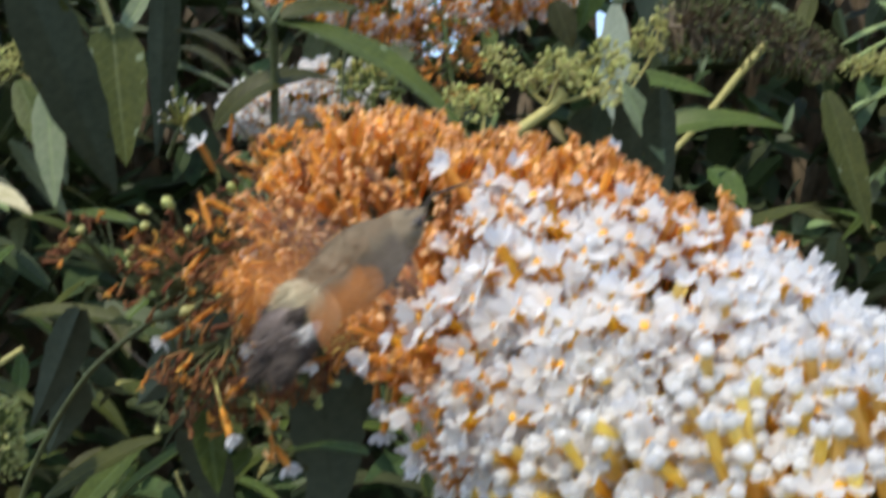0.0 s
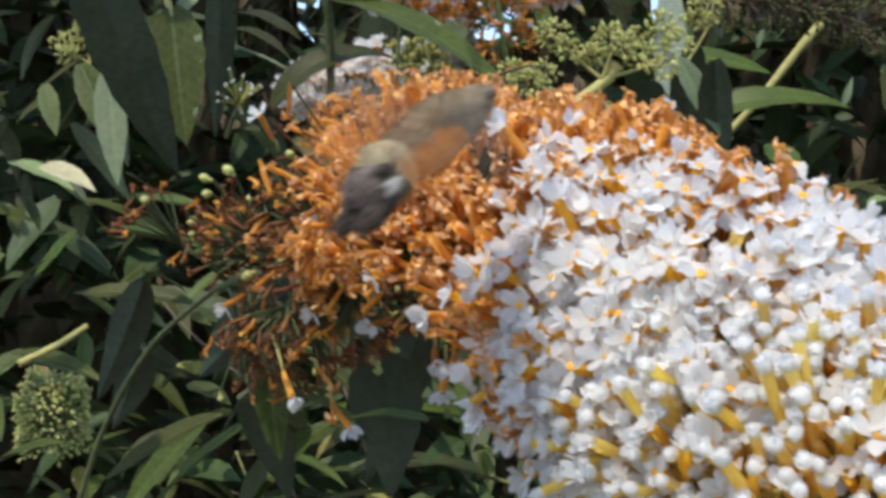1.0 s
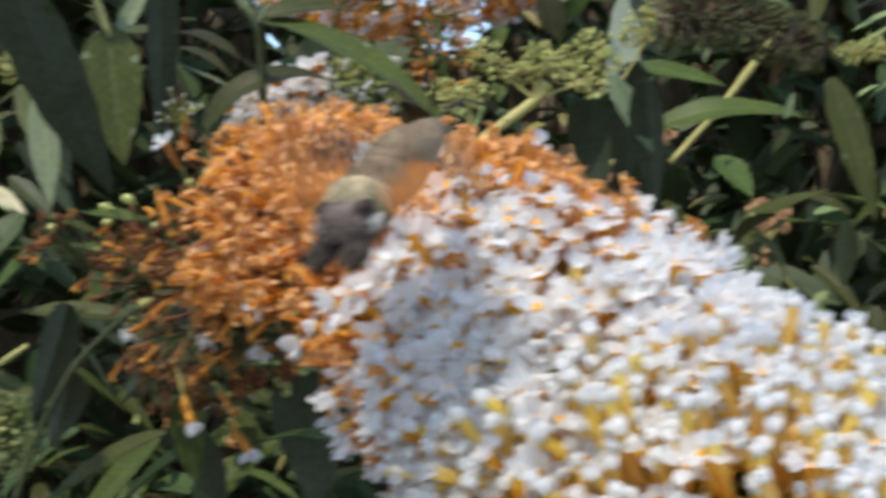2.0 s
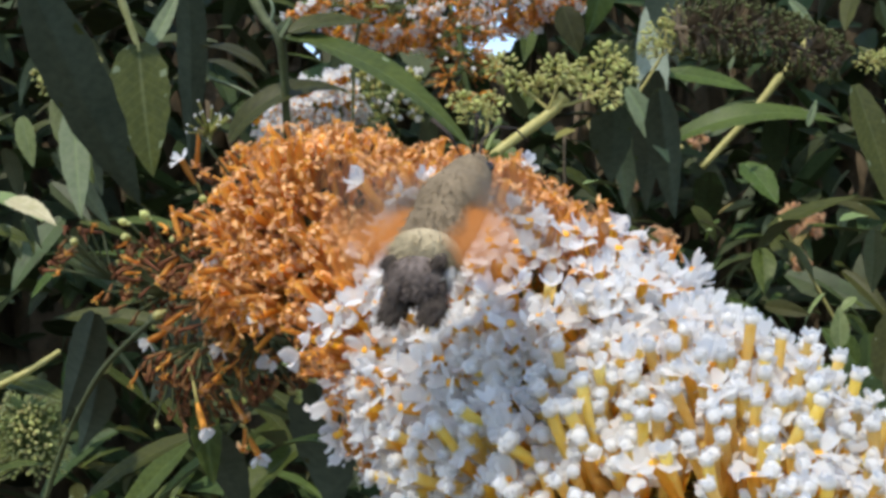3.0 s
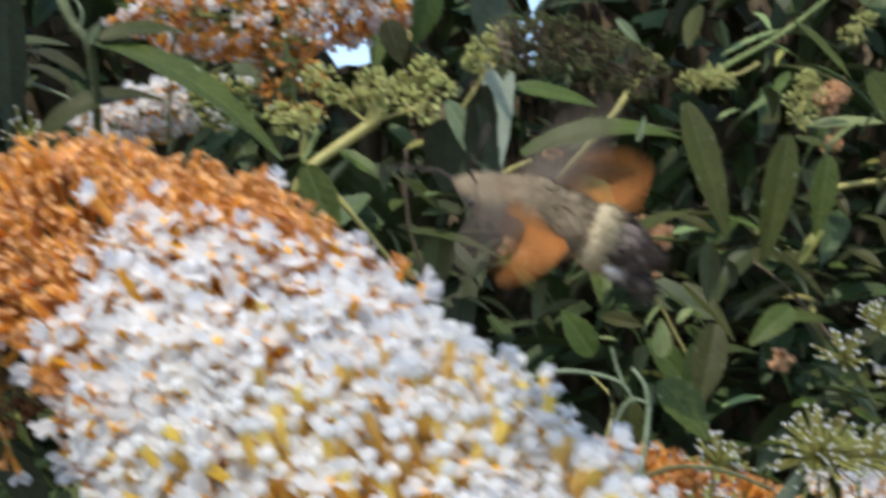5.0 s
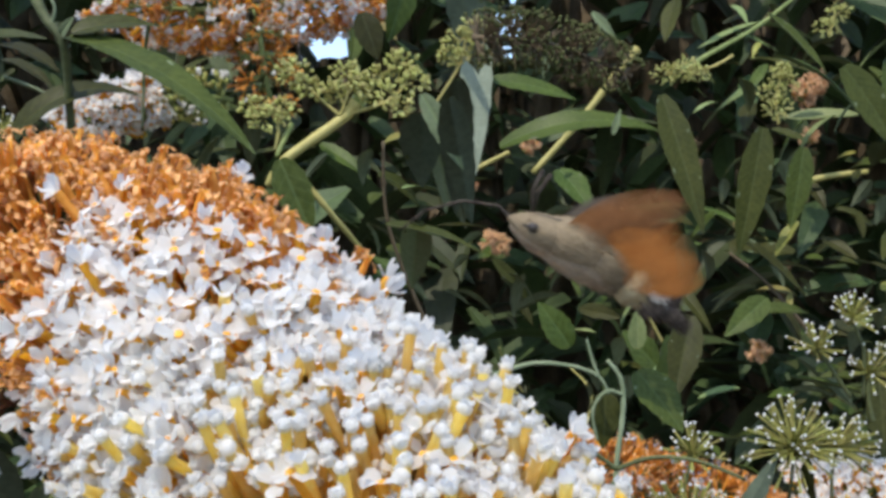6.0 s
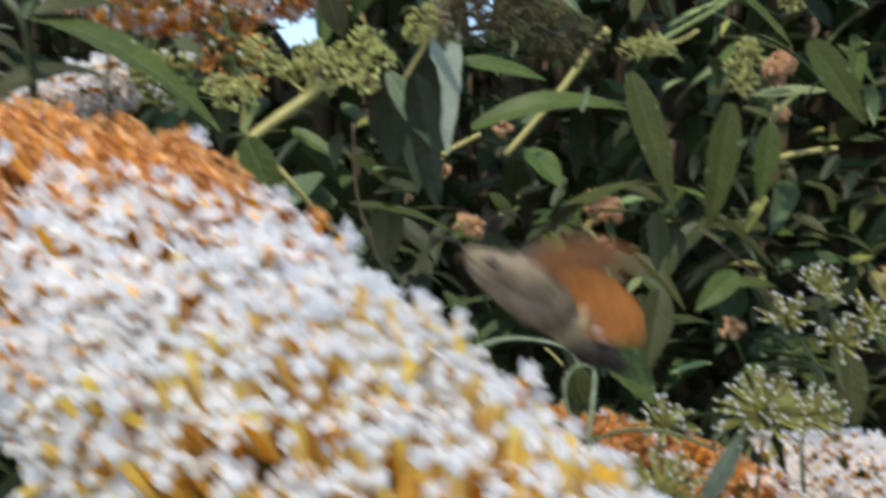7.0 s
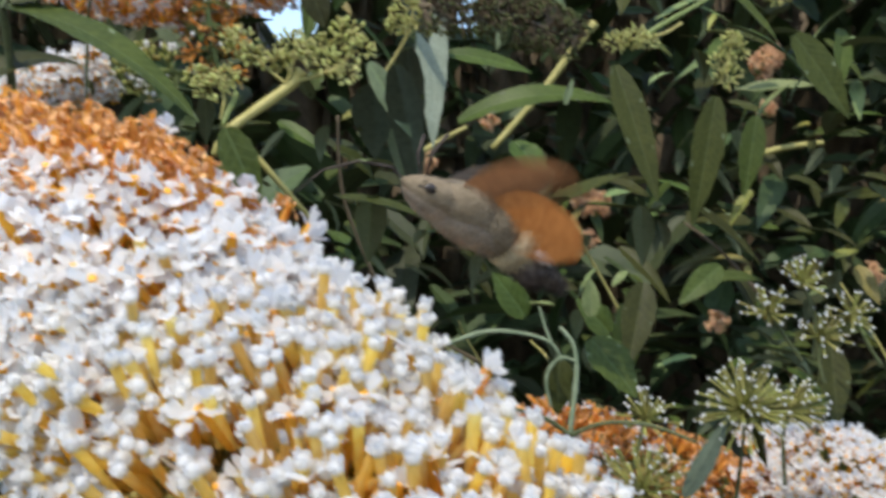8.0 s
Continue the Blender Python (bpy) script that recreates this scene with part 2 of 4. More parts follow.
def dry_floret(rng, slot=6):
    """A shrunken, curled brown remnant."""
    s = Shape()
    L = rng.uniform(3.0, 6.5)
    b, c = rng.uniform(-2.0, 2.0), rng.uniform(-2.0, 2.0)
    s.tube([(0, 0, 0), (b * 0.5 * MM, c * 0.2 * MM, L * 0.5 * MM), (b * MM, c * MM, L * 0.95 * MM)], [0.3 * MM, 0.5 * MM, 0.7 * MM], 5, slot, False)
    top = Shape()
    for k in range(4):
        lobe(top, k * math.pi / 2 + rng.uniform(-0.6, 0.6), 0, rng.uniform(0.8, 1.9), rng.uniform(0.8, 1.6), rng.uniform(-1.2, 1.4), rng.uniform(0.3, 0.7), rng, slot, 0.4)
    s.merge(top, Matrix.Translation((b * MM, c * MM, L * 0.95 * MM)) @ Matrix.Rotation(rng.uniform(-0.6, 0.6), 4, "X"))
    return s


def knob(s, z, r, slot, h=1.0):
    s.tube([(0, 0, z - r * 0.9 * h), (0, 0, z - r * 0.45 * h), (0, 0, z + r * 0.2 * h), (0, 0, z + r * 0.75 * h), (0, 0, z + r * h)],
           [r * 0.5, r * 0.92, r, r * 0.6, r * 0.15], 7, slot)


def bud_floret(rng, small=1.0):
    """A tube whose four lobes are still folded over one another into a lumpy, skewed head."""
    s = Shape()
    L = rng.uniform(7.5, 11.0) * small
    bx, by = rng.uniform(-0.9, 0.9) * MM, rng.uniform(-0.9, 0.9) * MM
    s.tube([(0, 0, 0), (bx * 0.3, by * 0.3, L * 0.55 * MM), (bx, by, L * MM)], [0.65 * MM, 0.98 * MM, 1.05 * MM], 7, rng.choice((1, 5)), False)
    head = Shape()
    if rng.random() < 0.4:
        knob(head, 0.5 * MM, rng.uniform(1.0, 1.3) * MM, 0, rng.uniform(0.9, 1.3))
    for k in range(4):
        lobe(head, k * math.pi / 2 + rng.uniform(-0.3, 0.3), 0, rng.uniform(1.7, 2.5), rng.uniform(2.2, 3.0),
             rng.uniform(0.75, 1.5), rng.uniform(0.1, 0.4), rng, 0, 0.75)
    s.merge(head, Matrix.Translation((bx, by, L * MM)) @ Matrix.Rotation(rng.uniform(-0.3, 0.3), 4, "X"))
    return s


def club_bud(rng):
    """A long pale tube with a small round closed head."""
    s = Shape()
    L = rng.uniform(9.0, 12.5)
    bx, by = rng.uniform(-1.0, 1.0) * MM, rng.uniform(-1.0, 1.0) * MM
    s.tube([(0, 0, 0), (bx * 0.3, by * 0.3, L * 0.5 * MM), (bx, by, L * MM)], [0.6 * MM, 0.85 * MM, 1.0 * MM], 7, 5, False)
    head = Shape()
    r = rng.uniform(1.05, 1.4)
    knob(head, 0.3 * MM, r * MM, 0, rng.uniform(0.85, 1.15))
    turn = rng.uniform(0, 6.28)
    for k in range(rng.randrange(3, 5)):
        lobe(head, turn + k * math.pi / 2, 0, rng.uniform(1.3, 2.1), rng.uniform(1.7, 2.3), rng.uniform(0.9, 1.5), 0.2, rng, 0, 0.8)
    s.merge(head, Matrix.Translation((bx, by, L * MM)) @ Matrix.Rotation(rng.uniform(-0.3, 0.3), 4, "X"))
    return s


def stub_bud(rng):
    """A short golden tube, closed by a small pale tip."""
    s = Shape()
    L = rng.uniform(8.0, 10.5)
    bx, by = rng.uniform(-1.0, 1.0) * MM, rng.uniform(-1.0, 1.0) * MM
    s.tube([(0, 0, 0), (bx * 0.3, by * 0.3, L * 0.5 * MM), (bx, by, L * MM), (bx, by, (L + 0.9) * MM)], [0.6 * MM, 0.85 * MM, 0.85 * MM, 0.35 * MM], 7, 5)
    return s


def thin_bud(rng):
    s = Shape()
    L = rng.uniform(6.5, 9.0)
    s.tube([(0, 0, 0), (0, 0, L * MM)], [0.42 * MM, 0.62 * MM], 5, 9, False)
    knob(s, (L + 0.4) * MM, rng.uniform(0.55, 0.8) * MM, 0)
    return s


def green_knob(rng):
    s = Shape()
    s.tube([(0, 0, 0), (0, 0, 1.6 * MM)], [0.5 * MM, 0.6 * MM], 5, 7, False)
    knob(s, 2.2 * MM, rng.uniform(0.9, 1.4) * MM, 7, 1.2)
    return s


def pearl(rng, slot=0):
    s = Shape()
    s.tube([(0, 0, 0), (0, 0, 1.6 * MM)], [0.5 * MM, 0.6 * MM], 5, 7 if slot == 0 else slot, False)
    knob(s, 2.2 * MM, rng.uniform(1.2, 1.8) * MM, slot, rng.uniform(0.9, 1.5))
    return s


rng0 = random.Random(11)
KINDS = {
    "open": [open_floret(rng0, rng0.uniform(-0.2, 0.5)) for _ in range(10)],
    "cup": [open_floret(rng0, rng0.uniform(0.45, 1.0)) for _ in range(8)],
    "fading": [open_floret(rng0, rng0.uniform(0.2, 1.0), 3) for _ in range(6)],
    "faded": [wilted_floret(rng0, 10, 10) for _ in range(6)],
    "wilt": [wilted_floret(rng0) for _ in range(12)],
    "dry": [dry_floret(rng0) for _ in range(8)],
    "shrunk": [dry_floret(rng0, 3) for _ in range(8)],
    "bud": [bud_floret(rng0) for _ in range(12)],
    "thin": [thin_bud(rng0) for _ in range(5)],
    "stub": [stub_bud(rng0) for _ in range(8)],
    "club": [club_bud(rng0) for _ in range(10)],
    "green": [green_knob(rng0) for _ in range(4)],
    "pearl": [pearl(rng0) for _ in range(4)],
    "seed": [pearl(rng0, 8) for _ in range(4)],
}
PART_NAMES = {"open": "floret", "fading": "floret", "faded": "withered_floret", "cup": "floret", "wilt": "withered_floret", "dry": "withered_floret", "shrunk": "withered_floret", "bud": "flower_bud", "thin": "flower_bud", "club": "flower_bud", "stub": "flower_bud",
              "green": "flower_bud", "pearl": "flower_bud", "seed": "seed_capsule"}
KIND_MESHES = {k: [s.mesh(k + "_floret", FLORET_MATS) for s in v] for k, v in KINDS.items()}


def joined(name, items, parent, label=""):
    """Many florets in one mesh; items: (kind, variant, matrix)."""
    s = Shape()
    for kind, n, m in items:
        s.merge(KINDS[kind][n], m)
    return place(name, s.mesh(name, FLORET_MATS), parent, label=label, kind="stuff")


def spine(points, step=0.004):
    """A smooth curve through points, as places a step apart and the ways along it."""
    pts, fine = [Vector(p) for p in points], []
    for i in range(len(pts) - 1):
        p0, p1, p2, p3 = pts[max(i - 1, 0)], pts[i], pts[i + 1], pts[min(i + 2, len(pts) - 1)]
        n = max(2, int((p2 - p1).length / step))
        for k in range(n):
            t = k / n
            fine.append(0.5 * (2 * p1 + (p2 - p0) * t + (2 * p0 - 5 * p1 + 4 * p2 - p3) * t * t + (3 * p1 - p0 - 3 * p2 + p3) * t ** 3))
    fine.append(pts[-1])
    far = [0.0]
    for i in range(1, len(fine)):
        far.append(far[-1] + (fine[i] - fine[i - 1]).length)
    return fine, far


def along(fine, far, d):
    i = min(max(int(np.searchsorted(far, d)), 1), len(fine) - 1)
    t = (d - far[i - 1]) / max(1e-6, far[i] - far[i - 1])
    lo, hi = max(0, i - 3), min(len(fine) - 1, i + 2)
    return fine[i - 1].lerp(fine[i], t), (fine[hi] - fine[lo]).normalized()


def panicle(name, points, radius, stage, label, seed, spacing=0.0135, per=11, singles=False, inner=0.4, stalk=STEM, stalk_r=0.0022,
            group="flower panicles", lean=0.25, taper=0.65, reach=None, size=1.0, spread=0.85, shy=0.93, rise=lambda d: 0.0, old_stalk=None, loose=lambda d: 0.1, fill=0, facing=(0, 0, 0)):
    """A flower panicle: cymes set round an axis from base to tip, each a fan of florets.
    stage(d, a, rng) names the floret kind at d metres from the tip, or None; reach(d) widens it there; facing turns the florets to the light."""
    rng = random.Random(seed)
    base = Vector(points[0])
    fine, far = spine([Vector(p) - base for p in points])
    length = far[-1]
    root = thing(name, base, label, "flower", group)
    s = Shape()
    pick = fine[::5] + [fine[-1]]
    thick = [stalk_r * (1 - 0.6 * i / len(pick)) for i in range(len(pick))]
    cut = sum(length - far[min(5 * i, len(far) - 1)] > old_stalk[1] - 0.06 for i in range(len(pick))) if old_stalk else 0
    if cut:
        s.tube(pick[:cut + 1], thick[:cut + 1], 7, 1)
    s.tube(pick[cut:], thick[cut:], 7)
    side = (fine[1] - fine[0]).orthogonal().normalized()
    rest = []
    rows = max(2, int(length / spacing))
    for i in range(rows):
        u = (i + 0.5) / rows
        d0 = length * (1 - u)
        r = radius * (1 if u < taper else math.sqrt(max(0.0, 1 - ((u - taper) / (1 - taper + 0.02)) ** 2)))
        if reach:
            r *= reach(d0)
        around = max(3, int(math.tau * r * 0.62 / spacing))
        for j in range(around):
            a = math.tau * (j + 0.5 * (i % 2)) / around + rng.uniform(-0.18, 0.18)
            at, axis = along(fine, far, length * u + rng.uniform(-0.35, 0.35) * spacing)
            side = (side - axis * side.dot(axis)).normalized()
            out = math.cos(a) * side + math.sin(a) * axis.cross(side)
            slack = loose(d0)
            way = (out + axis * lean + Vector((rng.gauss(0, slack), rng.gauss(0, slack), rng.gauss(0, slack)))).normalized()
            reachd = r * rng.uniform(0.97 - 0.7 * slack, 1.07)
            node = at + way * max(0.0, reachd * (1 - inner) - 0.004)
            if not any(stage(d0, out, rng) for _ in range(3 if d0 < 0.23 else 1)):
                continue
            slot = int(bool(old_stalk) and d0 > old_stalk[1])
            s.tube([at, node], [0.0009, 0.0006], 5, slot)
            fan = way.orthogonal().normalized()
            fan2 = way.cross(fan)
            for k in range(fill if d0 < 0.245 else 0):
                b, g = rng.uniform(0, math.tau), rng.uniform(0.1, 0.95)
                d = (way + math.tan(g) * (math.cos(b) * fan + math.sin(b) * fan2) + Vector((0, 0, rise(d0)))).normalized()
                rest.append(("stub", rng.randrange(len(KINDS["stub"])), frame_of(at + way * reachd * 0.55 + d * reachd * 0.36 - d * 0.0085 * size, d, rng.uniform(0, 6.28), size)))
            for k in range(per):
                kind = stage(d0, out, rng)
                if kind is None:
                    continue
                g = math.sqrt((k + 0.5) / per) * (spread(d0) if callable(spread) else spread)
                b = k * 2.39996 + rng.uniform(-0.4, 0.4)
                d = (way + math.tan(g * 0.9) * (math.cos(b) * fan + math.sin(b) * fan2)).normalized()
                stretch = {"green": 0.002, "thin": 0.008, "pearl": 0.002, "seed": 0.002}.get(kind, 0.0085)
                goal = at + way * reachd * 0.55 + d * (reachd * 0.47 / max(0.55, d.dot(way))) * rng.uniform(shy - (0.10 if kind == "club" else 0.0), 1.08)
                tilt = Vector((rng.gauss(0, 1), rng.gauss(0, 1), rng.gauss(0, 1))) * (0.1 + 0.6 * slack)
                d = (d + tilt + Vector((0, 0, rise(d0))) + Vector(facing)).normalized()
                foot = goal - d * stretch * size
                var = rng.randrange(len(KINDS[kind]))
                m = frame_of(foot, d, rng.uniform(0, 6.28), rng.uniform(0.88, 1.12) * size * {"wilt": 1.03, "shrunk": 0.85}.get(kind, 1.0))
                rest.append((kind, var, m))
                s.tube([node, foot], [0.0005, 0.00045], 4, slot, False)
    place("stalk", s.mesh("stalk", [stalk, old_stalk[0] if old_stalk else stalk]), root)
    if singles:
        rest.sort(key=lambda item: item[2].translation.y)
        count, more = {}, []
        for kind, var, m in rest:
            part = PART_NAMES[kind]
            count[part] = count.get(part, 0) + 1
            if count[part] <= 300:
                place(part, KIND_MESHES[kind][var], root, m)
            else:
                more.append((kind, var, m))
        rest = more
    if rest:
        joined("floret_mass", rest, root)
    return root


# ---- leaves ----
def leaf_shape(length, width, bend, rng, cells=12, fold=0.18, twist=0.0, waves=0.02, thick=0.00035):
    """A lance-shaped leaf along +y, upper side +z: two sheets that meet at the edge."""
    s = Shape()
    cols = (-1, -0.62, -0.12, 0, 0.12, 0.62, 1)
    ph = rng.uniform(0, 6)
    for layer in (0, 1):
        verts, faces = [], []
        for i in range(cells + 1):
            t = i / cells
            w = width / 2 * math.sin(math.pi * min(0.985, 0.03 + 0.97 * t) ** 0.74) ** 0.85
            if i == cells:
                w *= 0.15
            ang = bend * (t - 0.0)
            y = length * (math.sin(ang) / bend if abs(bend) > 0.02 else t)
            z = -length * ((1 - math.cos(ang)) / bend if abs(bend) > 0.02 else 0)
            tw = twist * t
            for u in cols:
                edge = 1 + (0.05 if i % 2 else -0.03) * (abs(u) == 1)
                x = u * w * edge
                up = abs(u) * w * fold + waves * width * math.sin(ph + t * 14 + 2 * u) * abs(u)
                low = -thick * (1.35 - abs(u)) - (2.5 * thick * (1 - t) if u == 0 else 0)
                if layer == 0:
                    low = -thick if u == 0 else 0.0
                verts.append((x * math.cos(tw) - up * math.sin(tw), y, z + up * math.cos(tw) + x * math.sin(tw) + low))
        c = len(cols)
        for i in range(cells):
            for j in range(c - 1):
                q = (i * c + j, i * c + j + 1, (i + 1) * c + j + 1, (i + 1) * c + j)
                faces.append(q if layer == 0 else tuple(reversed(q)))
        s.add(verts, faces, layer)
    return s


def leaf_pose(base, tip, face, bend, length):
    """Local +y from base towards tip, +z as near to face as can be."""
    b, t = Vector(base), Vector(tip)
    y = (t - b).normalized()
    x = y.cross(Vector(face)).normalized()
    z = x.cross(y)
    m = Matrix((x, y, z)).transposed().to_4x4()
    half = Matrix.Rotation(bend / 2, 4, "X")
    return Matrix.Translation(b) @ m @ half


LEAF_SEED = random.Random(5)


def leaf(parent, base, tip, width, face=(0, -0.6, 0.8), bend=0.3, upper=None, under=None, twist=0.0, fold=0.18, label=""):
    chord = (Vector(tip) - Vector(base)).length
    length = chord * (bend / 2) / math.sin(bend / 2) if abs(bend) > 0.02 else chord
    s = leaf_shape(length, width, bend, LEAF_SEED, fold=fold, twist=twist)
    me = s.mesh("leaf", [upper or LEAF_TOP, under or LEAF_UNDER])
    m = Matrix.Translation(-parent.location) @ leaf_pose(base, tip, face, bend, length)
    return place("leaf", me, parent, m, label)


def branch(parent, points, radius, mat=STEM, name="branch", label=""):
    s = Shape()
    pts = [Vector(p) - parent.location for p in points]
    smooth = []
    for i in range(len(pts) - 1):
        p0, p1, p2, p3 = pts[max(i - 1, 0)], pts[i], pts[i + 1], pts[min(i + 2, len(pts) - 1)]
        for k in range(6):
            t = k / 6
            smooth.append(0.5 * (2 * p1 + (p2 - p0) * t + (2 * p0 - 5 * p1 + 4 * p2 - p3) * t * t + (3 * p1 - p0 - 3 * p2 + p3) * t ** 3))
    smooth.append(pts[-1])
    k = len(smooth) - 1
    s.tube(smooth, [radius * (1 - 0.35 * i / k) * (1 + 0.06 * math.sin(i * 1.7)) for i in range(k + 1)], 8)
    return place(name, s.mesh(name, [mat]), parent, label=label)


# ---- ground ----
gs = Shape()
gs.add([(-400, -400, 0), (400, -400, 0), (400, 400, 0), (-400, 400, 0)], [(0, 1, 2, 3)])
tagged(new("ground", gs.mesh("ground", [SOIL])), "dark bare garden soil under the bushes", "ground", kind="structure")


# ---- the near panicle ----
AXIS = Vector((-0.5472, 0.6871, 0.4787))
MID = Vector((-0.0239, 0.3360, 1.2595))


def near_stage(d, out, rng):
    """Buds at the tip, then open white florets, withered orange ones, and dry brown ones at the base; looser underneath."""
    x = rng.random()
    under = min(1.0, max(0.0, -out.z - 0.02) * 1.6)
    side = 0.66 * out.x + 0.75 * out.z
    d += 0.064 * max(0.0, side - 0.42) + 0.024 * max(0.0, -side - 0.25) - 0.006
    if d > 0.330 + rng.gauss(0, 0.008):
        return "dry" if x < 0.36 else "shrunk" if x < 0.45 else "green" if x < 0.48 else None
    if d > 0.228 + rng.gauss(0, 0.009):
        if d > 0.24 and x < (0.72 + 0.18 * (d > 0.262)) * under:
            return None
        x = rng.random()
        return "fading" if x < 0.004 + 0.04 * (d < 0.243) + 0.10 * under else "dry" if x < 0.04 + 0.14 * under + max(0.0, (d - 0.29) * 6) else "shrunk" if x < 0.08 + 0.22 * under + max(0.0, (d - 0.28) * 8) else "wilt"
    gold = noise.noise((out.x * 4.0, out.y * 4.0 + d * 70.0, out.z * 4.0))
    young = d - 0.032 * max(0.0, 0.30 - out.z)
    if young < 0.168 + rng.gauss(0, 0.006) or young < 0.208 and gold > 0.04 + max(0.0, young - 0.168) * 8:
        return None if x < 0.02 else "club" if x < 0.72 else "bud" if x < 0.87 else "cup" if x < 0.96 else "open"
    if d > 0.210 and x < 0.05:
        return "wilt"
    if young < 0.192 + rng.gauss(0, 0.008):
        return None if x < 0.03 else "club" if x < 0.12 else "bud" if x < 0.36 else "cup" if x < 0.78 else "open"
    return "cup" if x < 0.42 else "open"


near = panicle("flower_panicle", [(-0.1225, 0.4523, 1.2385), (-0.0764, 0.4034, 1.2503), (-0.0378, 0.3515, 1.2580), MID - AXIS * 0.05, MID - AXIS * 0.14, MID - AXIS * 0.27],
               0.0385, near_stage, "large white butterfly-bush panicle with withered orange florets towards its base", 3, spacing=0.0125, per=33, spread=lambda d: 0.82 + 0.06 * min(max((0.20 - d) / 0.05, 0.0), 1.0),
               singles=True, taper=0.68, size=1.14, rise=lambda d: 0.12 + 0.3 * (0.23 < d < 0.30) - 0.5 * (d > 0.31) + 0.62 * min(max((0.205 - d) / 0.06, 0.0), 1.0),
               reach=lambda d: 1.0 - 0.06 * min(max((d - 0.20) / 0.05, 0.0), 1.0) + 1.6 * min(max(d - 0.29, 0.0), 0.12), shy=0.91,
               stalk=PEDICEL, old_stalk=(OLIVE_STEM, 0.24), loose=lambda d: 0.1 + 0.4 * (d > 0.31), fill=22)


def stray(kind, foot, tip, size=1.14):
    """A single floret of the near panicle on a bent stalk of its own, its mouth at tip."""
    foot, tip = Vector(foot) - near.location, Vector(tip) - near.location
    way = (tip - foot).normalized()
    var = (len(near.children) * 7) % len(KINDS[kind])
    place(PART_NAMES[kind], KIND_MESHES[kind][var], near, frame_of(tip - way * 0.0088 * size, way, 1.3 * var, size))
    s = Shape()
    s.tube([foot, foot.lerp(tip - way * 0.009 * size, 0.6) + Vector((0, 0, 0.0015)), tip - way * 0.0086 * size], [0.0006, 0.0005, 0.0005], 5)
    place("flower_stalk", s.mesh("flower_stalk", [PEDICEL]), near)


stray("fading", (-0.0960, 0.3980, 1.2260), (-0.0860, 0.3800, 1.2070))
stray("fading", (-0.0780, 0.3980, 1.2060), (-0.0690, 0.3850, 1.1970))
stray("wilt", (-0.0830, 0.3980, 1.2170), (-0.0750, 0.3880, 1.2090))
stray("wilt", (-0.0780, 0.3980, 1.2080), (-0.0720, 0.3860, 1.2000))
stray("fading", (-0.0660, 0.3850, 1.2410), (-0.0800, 0.3720, 1.2320))
stray("wilt", (-0.0620, 0.3850, 1.2410), (-0.0780, 0.3760, 1.2340))
stray("fading", (-0.0440, 0.3700, 1.2310), (-0.0430, 0.3450, 1.2200))
stray("fading", (-0.0370, 0.3700, 1.2280), (-0.0390, 0.3400, 1.2190))
stray("fading", (-0.0400, 0.3650, 1.2310), (-0.0410, 0.3450, 1.2120))
stray("fading", (-0.0520, 0.3800, 1.2320), (-0.0620, 0.3620, 1.2290))
stray("wilt", (-0.0500, 0.3800, 1.2340), (-0.0580, 0.3660, 1.2280))
stray("wilt", (-0.0750, 0.3950, 1.2330), (-0.0860, 0.3820, 1.2180))
stray("wilt", (-0.0760, 0.3920, 1.2370), (-0.0910, 0.3800, 1.2460))
stray("fading", (-0.1020, 0.4200, 1.2400), (-0.1130, 0.4100, 1.2320))
stray("fading", (-0.0970, 0.4200, 1.2830), (-0.1030, 0.4150, 1.2950))
stray("fading", (-0.0690, 0.3750, 1.2480), (-0.0770, 0.3550, 1.2570))
stray("fading", (-0.0570, 0.3650, 1.2450), (-0.0620, 0.3450, 1.2550))
stray("fading", (-0.0570, 0.3650, 1.2410), (-0.0660, 0.3450, 1.2450))
stray("fading", (0.0140, 0.3350, 1.2760), (0.0130, 0.3220, 1.2830))
stray("fading", (0.0360, 0.3150, 1.2580), (0.0350, 0.3000, 1.2660))
stray("fading", (0.0630, 0.2620, 1.2360), (0.0660, 0.2580, 1.2380))
stray("fading", (0.0830, 0.2350, 1.2200), (0.0850, 0.2320, 1.2250))


# ---- middle bush ----
bush = thing("butterfly_bush", (0.0, 0.75, 0.0), "leafy butterfly bush with long dark green lance-shaped leaves", "shrub")
FRONT, UP, BACK = (0, -1, 0.3), (0, -0.3, 1), (0, 1, 0.3)
leaf(bush, (-0.2060, 0.5400, 1.3900), (-0.1910, 0.6700, 1.2950), 0.031, (-0.2, 1, 0.6), -0.25, under=LEAF_SHADED)
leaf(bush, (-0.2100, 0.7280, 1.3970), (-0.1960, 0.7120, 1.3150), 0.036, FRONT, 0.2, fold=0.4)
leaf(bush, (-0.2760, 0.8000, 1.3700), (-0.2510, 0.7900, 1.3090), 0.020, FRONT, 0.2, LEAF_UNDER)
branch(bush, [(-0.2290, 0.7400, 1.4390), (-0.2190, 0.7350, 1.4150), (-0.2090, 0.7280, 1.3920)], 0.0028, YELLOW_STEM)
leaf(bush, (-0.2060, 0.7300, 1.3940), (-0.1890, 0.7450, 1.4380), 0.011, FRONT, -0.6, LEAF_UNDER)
leaf(bush, (-0.1890, 0.7670, 1.4530), (-0.2130, 0.8700, 1.3360), 0.021, BACK, 0.2, under=LEAF_SHADED)
leaf(bush, (-0.1860, 0.7900, 1.4080), (-0.1390, 0.7700, 1.3860), 0.020, UP, 0.7)
leaf(bush, (-0.1940, 0.8300, 1.4060), (-0.1520, 0.8100, 1.3820), 0.014, UP, 0.7)
